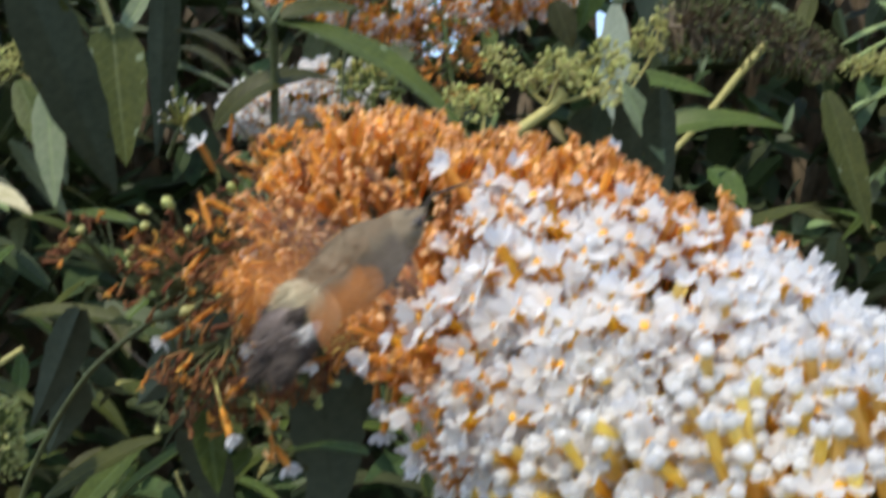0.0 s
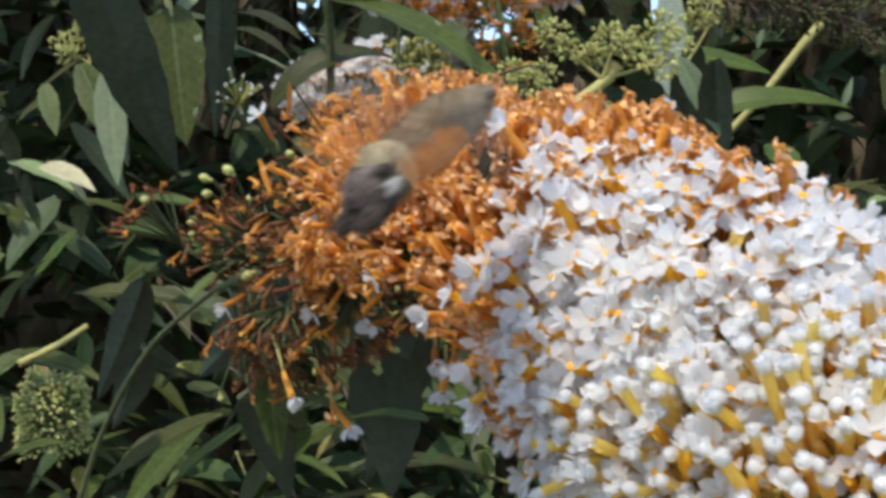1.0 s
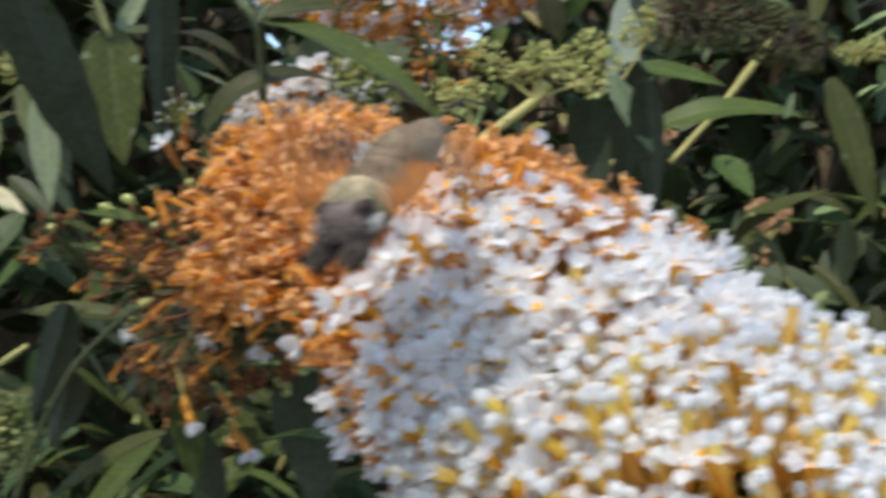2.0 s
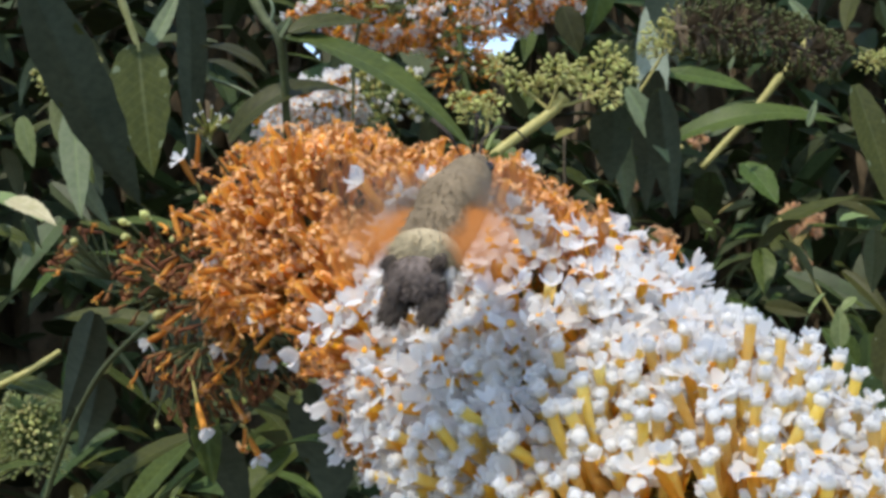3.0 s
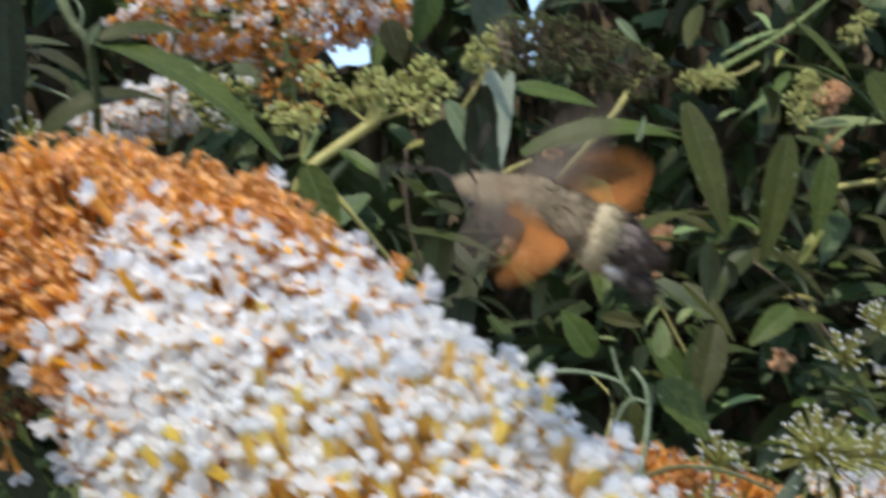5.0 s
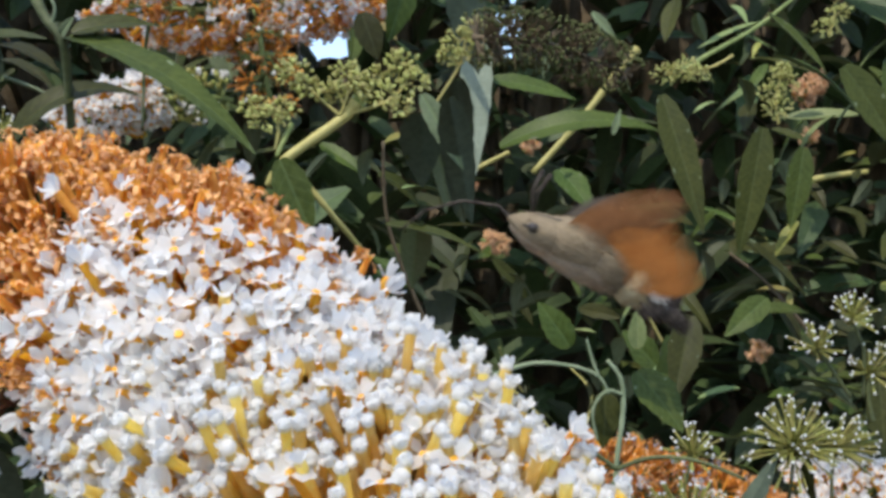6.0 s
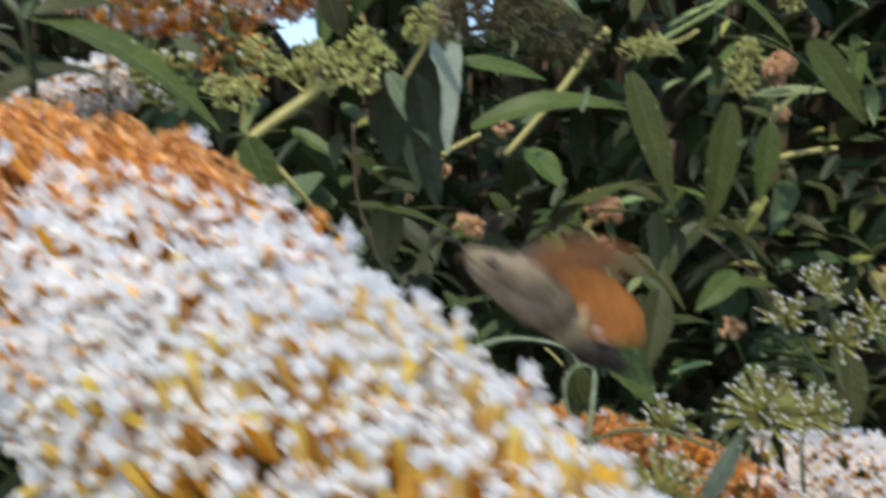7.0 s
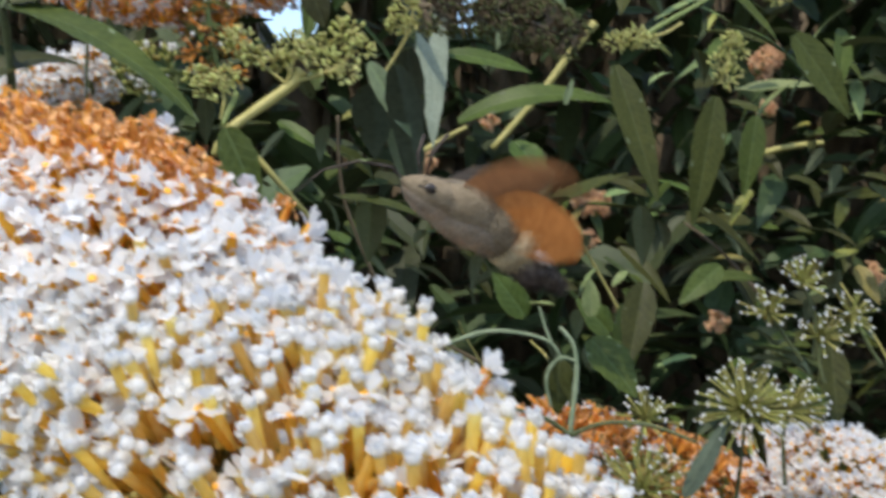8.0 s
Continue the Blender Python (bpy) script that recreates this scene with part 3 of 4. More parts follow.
leaf(bush, (-0.2020, 0.8400, 1.4160), (-0.1910, 0.8300, 1.3910), 0.010, FRONT, 0.2, LEAF_UNDER)
branch(bush, [(-0.1980, 0.8500, 1.3980), (-0.1760, 0.8500, 1.3900), (-0.1600, 0.8500, 1.3820)], 0.0014, PALE_STEM)
leaf(bush, (-0.2821, 0.7870, 1.3743), (-0.2505, 0.7703, 1.3153), 0.020, FRONT, 0.2)
leaf(bush, (-0.3044, 0.7867, 1.3612), (-0.2968, 0.7882, 1.3279), 0.013, FRONT, 0.2, LEAF_PALE)
branch(bush, [(-0.1300, 0.6500, 1.4180), (-0.1190, 0.6450, 1.3960), (-0.1090, 0.6430, 1.3820), (-0.1080, 0.6540, 1.3610), (-0.1090, 0.6760, 1.3070)], 0.0031, OLIVE_STEM)
branch(bush, [(-0.1150, 0.6430, 1.3890), (-0.1120, 0.6400, 1.3980), (-0.1160, 0.6400, 1.4070)], 0.0010, PALE_STEM)
leaf(bush, (-0.1100, 0.6420, 1.3830), (-0.1010, 0.6350, 1.3930), 0.006, FRONT, 0.6, LEAF_UNDER)
leaf(bush, (-0.1040, 0.6430, 1.3860), (-0.0610, 0.6600, 1.3940), 0.020, (0, -0.6, 0.8), 0.6)
leaf(bush, (-0.1060, 0.6430, 1.3840), (-0.0060, 0.6150, 1.3200), 0.026, (0.35, -0.55, 0.75), 0.75)
branch(bush, [(-0.0700, 0.6800, 1.4000), (-0.0740, 0.6900, 1.3830), (-0.0750, 0.6900, 1.3410)], 0.0012, OLIVE_STEM)
leaf(bush, (-0.1390, 0.6600, 1.3300), (-0.0720, 0.6850, 1.3580), 0.021, (-0.1, -0.65, 0.75), 1.75)
branch(bush, [(0.0451, 0.6793, 1.3571), (0.0357, 0.6794, 1.3466), (0.0064, 0.6691, 1.3236), (-0.0035, 0.6693, 1.3086)], 0.0036, YELLOW_STEM)
branch(bush, [(0.0089, 0.6785, 1.3443), (0.0011, 0.6689, 1.3248)], 0.0018, STEM)
leaf(bush, (0.0033, 0.6613, 1.3228), (0.0215, 0.6612, 1.2797), 0.020, FRONT, 0.2)
branch(bush, [(0.0125, 0.6808, 1.3169), (0.0296, 0.6801, 1.2962), (0.0501, 0.6993, 1.2729)], 0.0020, YELLOW_STEM)

leaf(bush, (-0.0962, 0.4781, 1.2414), (-0.1506, 0.5478, 1.1979), 0.030, (0.2, 1, 0.5), 0.3, under=LEAF_SHADED)
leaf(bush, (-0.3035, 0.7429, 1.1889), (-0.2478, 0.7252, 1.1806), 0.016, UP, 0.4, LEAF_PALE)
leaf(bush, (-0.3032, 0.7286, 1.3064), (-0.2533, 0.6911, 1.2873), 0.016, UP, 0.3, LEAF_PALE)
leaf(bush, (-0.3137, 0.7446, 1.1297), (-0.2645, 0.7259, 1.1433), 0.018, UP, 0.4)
leaf(bush, (-0.0520, 0.5703, 1.2282), (-0.0909, 0.7028, 1.1257), 0.026, BACK, 0.3, under=LEAF_SHADED)
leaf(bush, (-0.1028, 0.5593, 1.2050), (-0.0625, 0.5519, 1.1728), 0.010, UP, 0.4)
leaf(bush, (-0.1717, 0.5356, 1.2388), (-0.2187, 0.6262, 1.1784), 0.018, BACK, 0.3, under=LEAF_SHADED)
leaf(bush, (-0.1289, 0.5490, 1.1878), (-0.1241, 0.6414, 1.1273), 0.022, BACK, 0.3, under=LEAF_SHADED)
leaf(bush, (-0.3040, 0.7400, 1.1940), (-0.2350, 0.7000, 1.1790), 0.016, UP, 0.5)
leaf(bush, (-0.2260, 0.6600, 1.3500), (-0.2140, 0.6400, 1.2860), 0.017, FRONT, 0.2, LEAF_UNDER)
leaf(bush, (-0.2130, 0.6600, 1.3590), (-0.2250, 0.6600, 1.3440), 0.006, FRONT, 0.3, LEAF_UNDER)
leaf(bush, (-0.0690, 0.5000, 1.2130), (-0.0670, 0.5600, 1.1450), 0.030, BACK, 0.3, under=LEAF_SHADED)
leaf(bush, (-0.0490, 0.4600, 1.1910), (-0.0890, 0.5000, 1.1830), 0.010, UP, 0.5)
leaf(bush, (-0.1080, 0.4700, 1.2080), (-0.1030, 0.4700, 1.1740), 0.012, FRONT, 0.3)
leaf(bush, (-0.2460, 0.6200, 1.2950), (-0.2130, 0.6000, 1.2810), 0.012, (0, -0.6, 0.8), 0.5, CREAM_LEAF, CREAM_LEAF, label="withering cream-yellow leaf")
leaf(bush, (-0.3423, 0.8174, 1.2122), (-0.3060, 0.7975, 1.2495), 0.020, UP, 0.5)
leaf(bush, (-0.1875, 0.5908, 1.2062), (-0.2207, 0.6610, 1.1598), 0.020, BACK, 0.5, under=LEAF_SHADED)
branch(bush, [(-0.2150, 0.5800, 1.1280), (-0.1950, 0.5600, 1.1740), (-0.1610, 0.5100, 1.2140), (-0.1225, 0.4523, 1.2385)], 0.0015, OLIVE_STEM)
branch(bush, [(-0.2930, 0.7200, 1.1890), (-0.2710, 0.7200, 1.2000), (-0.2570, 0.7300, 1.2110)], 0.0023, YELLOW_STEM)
leaf(bush, (0.1128, 0.7979, 1.4691), (0.1290, 0.8211, 1.3985), 0.026, BACK, 0.2, under=LEAF_SHADED)
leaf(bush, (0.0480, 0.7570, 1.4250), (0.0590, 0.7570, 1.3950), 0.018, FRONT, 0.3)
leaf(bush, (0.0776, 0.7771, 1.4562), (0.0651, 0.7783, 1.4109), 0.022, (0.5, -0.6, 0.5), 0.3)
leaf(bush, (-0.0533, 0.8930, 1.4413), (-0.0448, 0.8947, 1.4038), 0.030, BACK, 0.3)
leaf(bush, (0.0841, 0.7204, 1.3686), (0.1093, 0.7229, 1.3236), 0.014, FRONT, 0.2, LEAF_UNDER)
leaf(bush, (0.0971, 0.6811, 1.3605), (0.1187, 0.7644, 1.2925), 0.020, BACK, 0.3, under=LEAF_SHADED)

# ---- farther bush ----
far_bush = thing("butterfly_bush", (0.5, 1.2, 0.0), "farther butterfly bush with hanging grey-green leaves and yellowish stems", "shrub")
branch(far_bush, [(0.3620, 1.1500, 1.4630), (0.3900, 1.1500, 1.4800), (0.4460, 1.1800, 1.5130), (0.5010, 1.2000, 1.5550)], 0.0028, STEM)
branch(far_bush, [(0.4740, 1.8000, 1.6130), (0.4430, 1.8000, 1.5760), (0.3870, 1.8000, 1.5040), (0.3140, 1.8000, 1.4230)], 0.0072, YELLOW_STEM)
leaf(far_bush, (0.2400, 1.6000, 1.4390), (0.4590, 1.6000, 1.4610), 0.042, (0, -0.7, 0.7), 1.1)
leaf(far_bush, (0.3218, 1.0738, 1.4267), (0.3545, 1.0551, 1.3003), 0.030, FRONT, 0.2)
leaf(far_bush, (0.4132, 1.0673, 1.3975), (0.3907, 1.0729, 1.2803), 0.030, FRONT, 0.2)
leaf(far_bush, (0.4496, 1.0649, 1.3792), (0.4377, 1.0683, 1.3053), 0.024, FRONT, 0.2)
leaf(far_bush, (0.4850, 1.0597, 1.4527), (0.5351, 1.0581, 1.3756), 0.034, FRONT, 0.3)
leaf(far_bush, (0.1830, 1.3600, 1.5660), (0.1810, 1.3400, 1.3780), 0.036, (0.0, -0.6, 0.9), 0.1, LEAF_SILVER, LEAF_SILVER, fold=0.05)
leaf(far_bush, (0.1172, 0.8503, 1.4004), (0.1260, 0.9630, 1.3091), 0.026, BACK, 0.3, under=LEAF_SHADED)
leaf(far_bush, (0.0947, 0.9128, 1.3855), (0.0999, 0.9743, 1.3327), 0.034, BACK, 0.3, under=LEAF_SHADED)
leaf(far_bush, (0.0708, 0.9977, 1.3046), (0.1492, 0.9921, 1.2818), 0.026, UP, 0.4)
leaf(far_bush, (0.3036, 0.9818, 1.2135), (0.2982, 0.9846, 1.1394), 0.032, (0.5, -1, 0.1), 0.3)
leaf(far_bush, (0.2180, 0.8300, 1.1810), (0.2160, 0.8300, 1.1420), 0.022, FRONT, 0.2)
leaf(far_bush, (0.2470, 0.8600, 1.1930), (0.2750, 0.8400, 1.1510), 0.034, (0.2, -0.8, 0.6), 0.3)
leaf(far_bush, (0.2980, 0.9000, 1.2320), (0.2790, 0.8800, 1.1700), 0.026, FRONT, 0.2)
leaf(far_bush, (0.3920, 1.0000, 1.2440), (0.3490, 0.9800, 1.2120), 0.022, (0.3, -0.7, 0.7), 0.3)
leaf(far_bush, (0.2520, 0.8800, 1.2080), (0.2520, 0.8800, 1.2370), 0.014, FRONT, 0.2, LEAF_PALE)
leaf(far_bush, (0.4530, 0.9200, 1.1810), (0.4480, 0.9000, 1.1170), 0.026, FRONT, 0.2)
leaf(far_bush, (0.2840, 0.7600, 1.0960), (0.3150, 0.7600, 1.1480), 0.014, (0.7, 0.6, 0.3), 0.2, LEAF_SHADED, LEAF_SHADED)
leaf(far_bush, (0.3350, 0.7600, 1.1440), (0.3400, 0.7600, 1.1130), 0.014, (-0.8, -0.2, 0.5), 0.6)
leaf(far_bush, (0.2150, 0.9500, 1.2060), (0.1890, 0.9500, 1.2420), 0.024, FRONT, 0.3)
leaf(far_bush, (0.2760, 0.9200, 1.1930), (0.2500, 0.9200, 1.2200), 0.026, (0.2, -0.9, 0.5), 0.2)
branch(far_bush, [(0.1370, 0.8100, 1.1940), (0.1640, 0.8100, 1.2020), (0.1910, 0.8100, 1.2000), (0.2090, 0.8100, 1.1930), (0.2160, 0.8100, 1.1810)], 0.0017, PALE_STEM)
branch(far_bush, [(0.2200, 0.8100, 1.0810), (0.2210, 0.8100, 1.1310), (0.2250, 0.8100, 1.1620), (0.2260, 0.8100, 1.1810), (0.2230, 0.8100, 1.1940), (0.2150, 0.8100, 1.2040)], 0.0021, PALE_STEM)
branch(far_bush, [(0.2090, 0.8100, 1.1930), (0.2050, 0.8100, 1.2040), (0.2010, 0.8100, 1.2180)], 0.0013, PALE_STEM)
branch(far_bush, [(0.2250, 0.8100, 1.1810), (0.2140, 0.8100, 1.1830), (0.2050, 0.8100, 1.1700), (0.2080, 0.8100, 1.1500)], 0.0014, PALE_STEM)
branch(far_bush, [(0.2190, 0.8000, 1.1320), (0.2400, 0.7900, 1.1410), (0.2680, 0.7800, 1.1400), (0.2970, 0.7700, 1.1290)], 0.0017, OLIVE_STEM)
branch(far_bush, [(0.2190, 0.8000, 1.1320), (0.2000, 0.8000, 1.1450), (0.1720, 0.8000, 1.1530)], 0.0017, OLIVE_STEM)
branch(far_bush, [(0.1640, 1.5000, 1.3760), (0.1990, 1.5000, 1.4000), (0.2390, 1.5000, 1.4210)], 0.0040, YELLOW_STEM)
branch(far_bush, [(0.6520, 1.6000, 1.3940), (0.6880, 1.6000, 1.4030), (0.7430, 1.6000, 1.4100)], 0.0050, YELLOW_STEM)
leaf(far_bush, (0.2010, 1.3900, 1.4930), (0.3040, 1.3900, 1.4700), 0.026, (0.1, -0.8, 0.6), 0.4)
leaf(far_bush, (0.2540, 0.9700, 1.3770), (0.2610, 0.9700, 1.3990), 0.006, FRONT, 0.3, LEAF_UNDER)
leaf(far_bush, (0.2230, 0.9000, 1.4610), (0.2420, 0.9000, 1.4400), 0.008, FRONT, 0.3, LEAF_UNDER)
leaf(far_bush, (0.2410, 1.1500, 1.3660), (0.2650, 1.1200, 1.3250), 0.032, (0.2, -0.8, 0.6), 0.3)
leaf(far_bush, (0.2210, 1.1000, 1.4650), (0.2180, 1.1000, 1.4440), 0.007, FRONT, 0.2, LEAF_UNDER)


# ---- other panicles ----
def mixture(**shares):
    kinds = list(shares)
    weights = list(shares.values())
    return lambda d, a, rng: (lambda k: None if k == "none" else k)(rng.choices(kinds, weights)[0])


panicle("flower_panicle", [(-0.0420, 0.8750, 1.3870), (-0.0740, 0.8700, 1.3890), (-0.1060, 0.8650, 1.3840), (-0.1330, 0.8600, 1.3760), (-0.1640, 0.8500, 1.3610)], 0.0175,
        lambda d, a, rng: rng.choice(("cup", "cup", "open", "open")) if d < 0.080 and a.z < 0.9 else rng.choice(("green", "pearl", "green", None)),
        "half-open white panicle partly hidden behind leaves", 31, 0.011, 8, inner=0.6, singles=True, taper=0.7, size=1.3, facing=(-0.2, -1.0, 0.9))
panicle("flower_panicle", [(0.0670, 0.8600, 1.4750), (0.0070, 0.8400, 1.4520), (-0.0570, 0.8000, 1.4350), (-0.1230, 0.7900, 1.4360)], 0.026, mixture(wilt=6, open=2.5, cup=1, none=1),
        "fading panicle with orange withered and some white florets", 32, 0.014, 10, size=1.3, singles=True)
panicle("flower_panicle", [(-0.0190, 0.8000, 1.4270), (-0.0150, 0.8000, 1.3970), (-0.0090, 0.8000, 1.3690)], 0.022, mixture(dry=5, shrunk=4, wilt=2, pearl=0.7, none=1),
        "dried brown panicle with a few pale florets", 33, 0.012, 12, singles=True)
def bud_spray(stems, clumps, label, seed, stem_mat=YELLOW_STEM, size=1.0):
    """A young flower head: thin forking stems that carry tight clumps of tiny round buds."""
    rng = random.Random(seed)
    base = Vector(stems[0][0])
    root = thing("bud_panicle", base, label, "flower", "bud panicles")
    for line in stems:
        branch(root, line, 0.0011, stem_mat, "stalk")
    joints = [Vector(p) for line in stems for p in line]
    for at, r in clumps:
        at = Vector(at)
        near_by = min(joints, key=lambda p: (p - at).length)
        branch(root, [near_by, near_by.lerp(at, 0.5) + Vector((0, 0, 0.001)), at], 0.0007, stem_mat, "stalk")
        s = Shape()
        for k in range(int(30 + r * 4200)):
            d = Vector((rng.gauss(0, 1), rng.gauss(0, 1), rng.gauss(0, 1) + 0.25)).normalized()
            far = r * rng.uniform(0.45, 1.05)
            foot = at - base + Vector((d.x * far * 1.15, d.y * far, d.z * far * 0.85))
            s.merge(KINDS["green"][rng.randrange(4)], frame_of(foot, d, 0, rng.uniform(0.55, 1.05) * size))
        place("bud_head", s.mesh("bud_head", FLORET_MATS), root)
    return root


bud_spray([[(0.0360, 0.6780, 1.3490), (0.0220, 0.6800, 1.3610), (0.0100, 0.6800, 1.3720)], [(0.0360, 0.6780, 1.3490), (0.0400, 0.6750, 1.3610), (0.0420, 0.6750, 1.3740)],
           [(0.0360, 0.6780, 1.3490), (0.0580, 0.6800, 1.3560), (0.0710, 0.6850, 1.3660), (0.0760, 0.6900, 1.3800)]],
          [((0.0100, 0.6800, 1.3730), 0.0085), ((0.0180, 0.6800, 1.3650), 0.007), ((0.0400, 0.6750, 1.3710), 0.009), ((0.0480, 0.6750, 1.3650), 0.006), ((0.0690, 0.6900, 1.3810), 0.009), ((0.0770, 0.6850, 1.3690), 0.008),
           ((0.0590, 0.6800, 1.3610), 0.0085), ((0.0700, 0.6800, 1.3550), 0.006), ((0.0330, 0.6900, 1.3640), 0.006), ((0.0570, 0.7000, 1.3760), 0.005)],
          "branching young panicle of yellow-green flower buds", 34)
bud_spray([[(-0.0000, 0.6750, 1.3290), (0.0020, 0.6750, 1.3410), (-0.0010, 0.6750, 1.3490)]], [((-0.0050, 0.6750, 1.3470), 0.008), ((0.0040, 0.6750, 1.3520), 0.007), ((-0.0120, 0.6800, 1.3540), 0.006)],
          "small young panicle of yellow-green flower buds", 35)
bud_spray([[(0.0940, 0.7800, 1.3680), (0.1120, 0.7800, 1.3970), (0.1160, 0.7800, 1.4150)]], [((0.1120, 0.7800, 1.4120), 0.010), ((0.1220, 0.7800, 1.4040), 0.008), ((0.1050, 0.7800, 1.4040), 0.006), ((0.1210, 0.7800, 1.4210), 0.007)],
          "young panicle of yellow-green flower buds under leaves", 36)
bud_spray([[(0.3190, 0.8600, 1.4220), (0.3020, 0.8600, 1.4130), (0.2680, 0.8600, 1.4070)]], [((0.2690, 0.8600, 1.4080), 0.008), ((0.2820, 0.8600, 1.4110), 0.010), ((0.2930, 0.8600, 1.4090), 0.007)],
          "drooping young panicle of yellow-green flower buds", 58)
bud_spray([[(0.3900, 0.9630, 1.3860), (0.3880, 0.9630, 1.4070), (0.3930, 0.9630, 1.4280)]], [((0.3880, 0.9630, 1.4000), 0.011), ((0.3840, 0.9630, 1.4120), 0.009), ((0.3950, 0.9630, 1.4210), 0.010), ((0.3920, 0.9630, 1.4310), 0.006)],
          "upright young panicle of yellow-green flower buds", 38)
bud_spray([[(-0.3070, 0.9000, 1.3780), (-0.3120, 0.9000, 1.3940), (-0.3120, 0.9000, 1.4100)]], [((-0.3140, 0.9000, 1.4140), 0.013), ((-0.3300, 0.9000, 1.4080), 0.009), ((-0.3000, 0.9000, 1.4170), 0.010), ((-0.3280, 0.9000, 1.4000), 0.007)],
          "young panicle of yellow-green flower buds behind a leaf", 61)
bud_spray([[(0.4680, 1.0500, 1.4770), (0.4740, 1.0500, 1.4970)]], [((0.4660, 1.0500, 1.4850), 0.009), ((0.4780, 1.0500, 1.4980), 0.009)], "small young panicle of yellow-green flower buds", 62)
panicle("bud_panicle", [(0.1180, 0.7600, 1.4110), (0.1650, 0.7600, 1.4090), (0.2210, 0.7600, 1.3880)], 0.018, mixture(seed=5, none=2), "long drooping spent panicle of dark olive seed capsules", 37, 0.009, 11, inner=0.7, stalk=DARK_STEM, size=0.75)
def bud_burst(stem, radius, count, aim, label, seed, open_angle=1.6, size=1.5):
    """An opening head: slim yellow-green tubes that fan out from the end of a stem, each tipped by a small white bud."""
    rng = random.Random(seed)
    base = Vector(stem[0])
    root = thing("bud_panicle", base, label, "flower", "bud panicles")
    branch(root, stem, 0.0016, OLIVE_STEM, "stalk")
    hub, aim = Vector(stem[-1]) - base, Vector(aim).normalized()
    side = aim.orthogonal().normalized()
    up = aim.cross(side)
    s = Shape()
    for k in range(count):
        g = math.sqrt((k + 0.5) / count) * open_angle
        b = k * 2.39996 + rng.uniform(-0.3, 0.3)
        d = (aim * math.cos(g) + math.sin(g) * (math.cos(b) * side + math.sin(b) * up)).normalized()
        d = (d + Vector((rng.gauss(0, 0.22), rng.gauss(0, 0.22), rng.gauss(0, 0.22)))).normalized()
        tip = hub + d * radius * rng.triangular(0.5, 1.1, 0.95)
        foot = tip - d * 0.0080 * size
        node = hub + aim * rng.uniform(-0.35, 0.1) * radius + d * radius * 0.1
        s.tube([node, node.lerp(foot, 0.5) + Vector((0, 0, 0.0006)), foot], [0.0007, 0.0006, 0.0006], 5)
        place("flower_bud", KIND_MESHES["thin"][rng.randrange(5)], root, frame_of(foot, d, rng.uniform(0, 6.28), size * rng.uniform(0.85, 1.1)))
    place("stalk", s.mesh("stalk", [THIN_TUBE]), root)
    return root


TUBES = "opening panicle of long green tubes tipped with white buds"
bud_burst([(0.3280, 0.7900, 1.0820), (0.3300, 0.7800, 1.1210), (0.3310, 0.7750, 1.1490)], 0.034, 92, (-0.1, -0.7, 0.75), TUBES, 39, 1.7)
bud_burst([(0.3710, 0.8100, 1.0920), (0.3700, 0.8100, 1.1190), (0.3720, 0.8100, 1.1440)], 0.030, 44, (0.75, -0.35, 0.15), TUBES, 40, 1.0)
bud_burst([(0.2610, 0.8000, 1.1080), (0.2670, 0.8000, 1.1270), (0.2700, 0.8000, 1.1420)], 0.022, 34, (-0.1, -0.5, 0.8), TUBES, 41, 1.5)
bud_burst([(0.2640, 0.7700, 1.0550), (0.2600, 0.7700, 1.0770), (0.2590, 0.7700, 1.0990)], 0.034, 70, (0.0, -0.5, 0.8), TUBES, 42, 1.5)
bud_burst([(-0.1910, 0.8000, 1.3290), (-0.1850, 0.7900, 1.3410), (-0.1810, 0.7900, 1.3500)], 0.019, 22, (0.1, -0.6, 0.8), "small sprig of white-tipped buds behind the orange florets", 63, 1.2, 1.2)
SMALL = "loose panicle of small white-tipped buds"
bud_burst([(0.4050, 0.8600, 1.1730), (0.3910, 0.8600, 1.1940), (0.3800, 0.8600, 1.2090)], 0.022, 34, (-0.2, -0.5, 0.8), SMALL, 43, 1.5)
bud_burst([(0.4140, 0.8600, 1.1730), (0.4150, 0.8600, 1.2060), (0.4060, 0.8600, 1.2310)], 0.021, 30, (0.2, -0.5, 0.8), SMALL, 46, 1.4)
bud_burst([(0.4220, 0.8600, 1.1560), (0.4180, 0.8600, 1.1730), (0.4190, 0.8600, 1.1910)], 0.022, 38, (0.1, -0.6, 0.6), SMALL, 47, 1.5)
bud_burst([(0.4710, 0.8700, 1.1670), (0.4580, 0.8700, 1.1880), (0.4490, 0.8700, 1.2050)], 0.020, 34, (0.2, -0.6, 0.7), SMALL, 48, 1.5)
panicle("flower_panicle", [(0.1700, 1.0000, 1.0930), (0.2310, 0.9700, 1.1000), (0.3040, 0.9300, 1.0860), (0.3970, 0.9000, 1.0450)], 0.033,
        lambda d, a, rng: rng.choice(("wilt",) * 9 + ("open", "shrunk")), "withered orange panicle behind bud stems", 44, 0.014, 10, size=1.5, singles=True, taper=0.9)
panicle("flower_panicle", [(0.3870, 0.9200, 1.0720), (0.4200, 0.9000, 1.0790), (0.4550, 0.8600, 1.0700), (0.5160, 0.8000, 1.0380)], 0.040,
        lambda d, a, rng: rng.choice(("cup", "bud", "open", "cup")),
        "white panicle with yellow tubes and half-open buds", 45, 0.013, 12, size=1.4, singles=True, taper=0.75, facing=(-0.1, -0.6, 0.6))
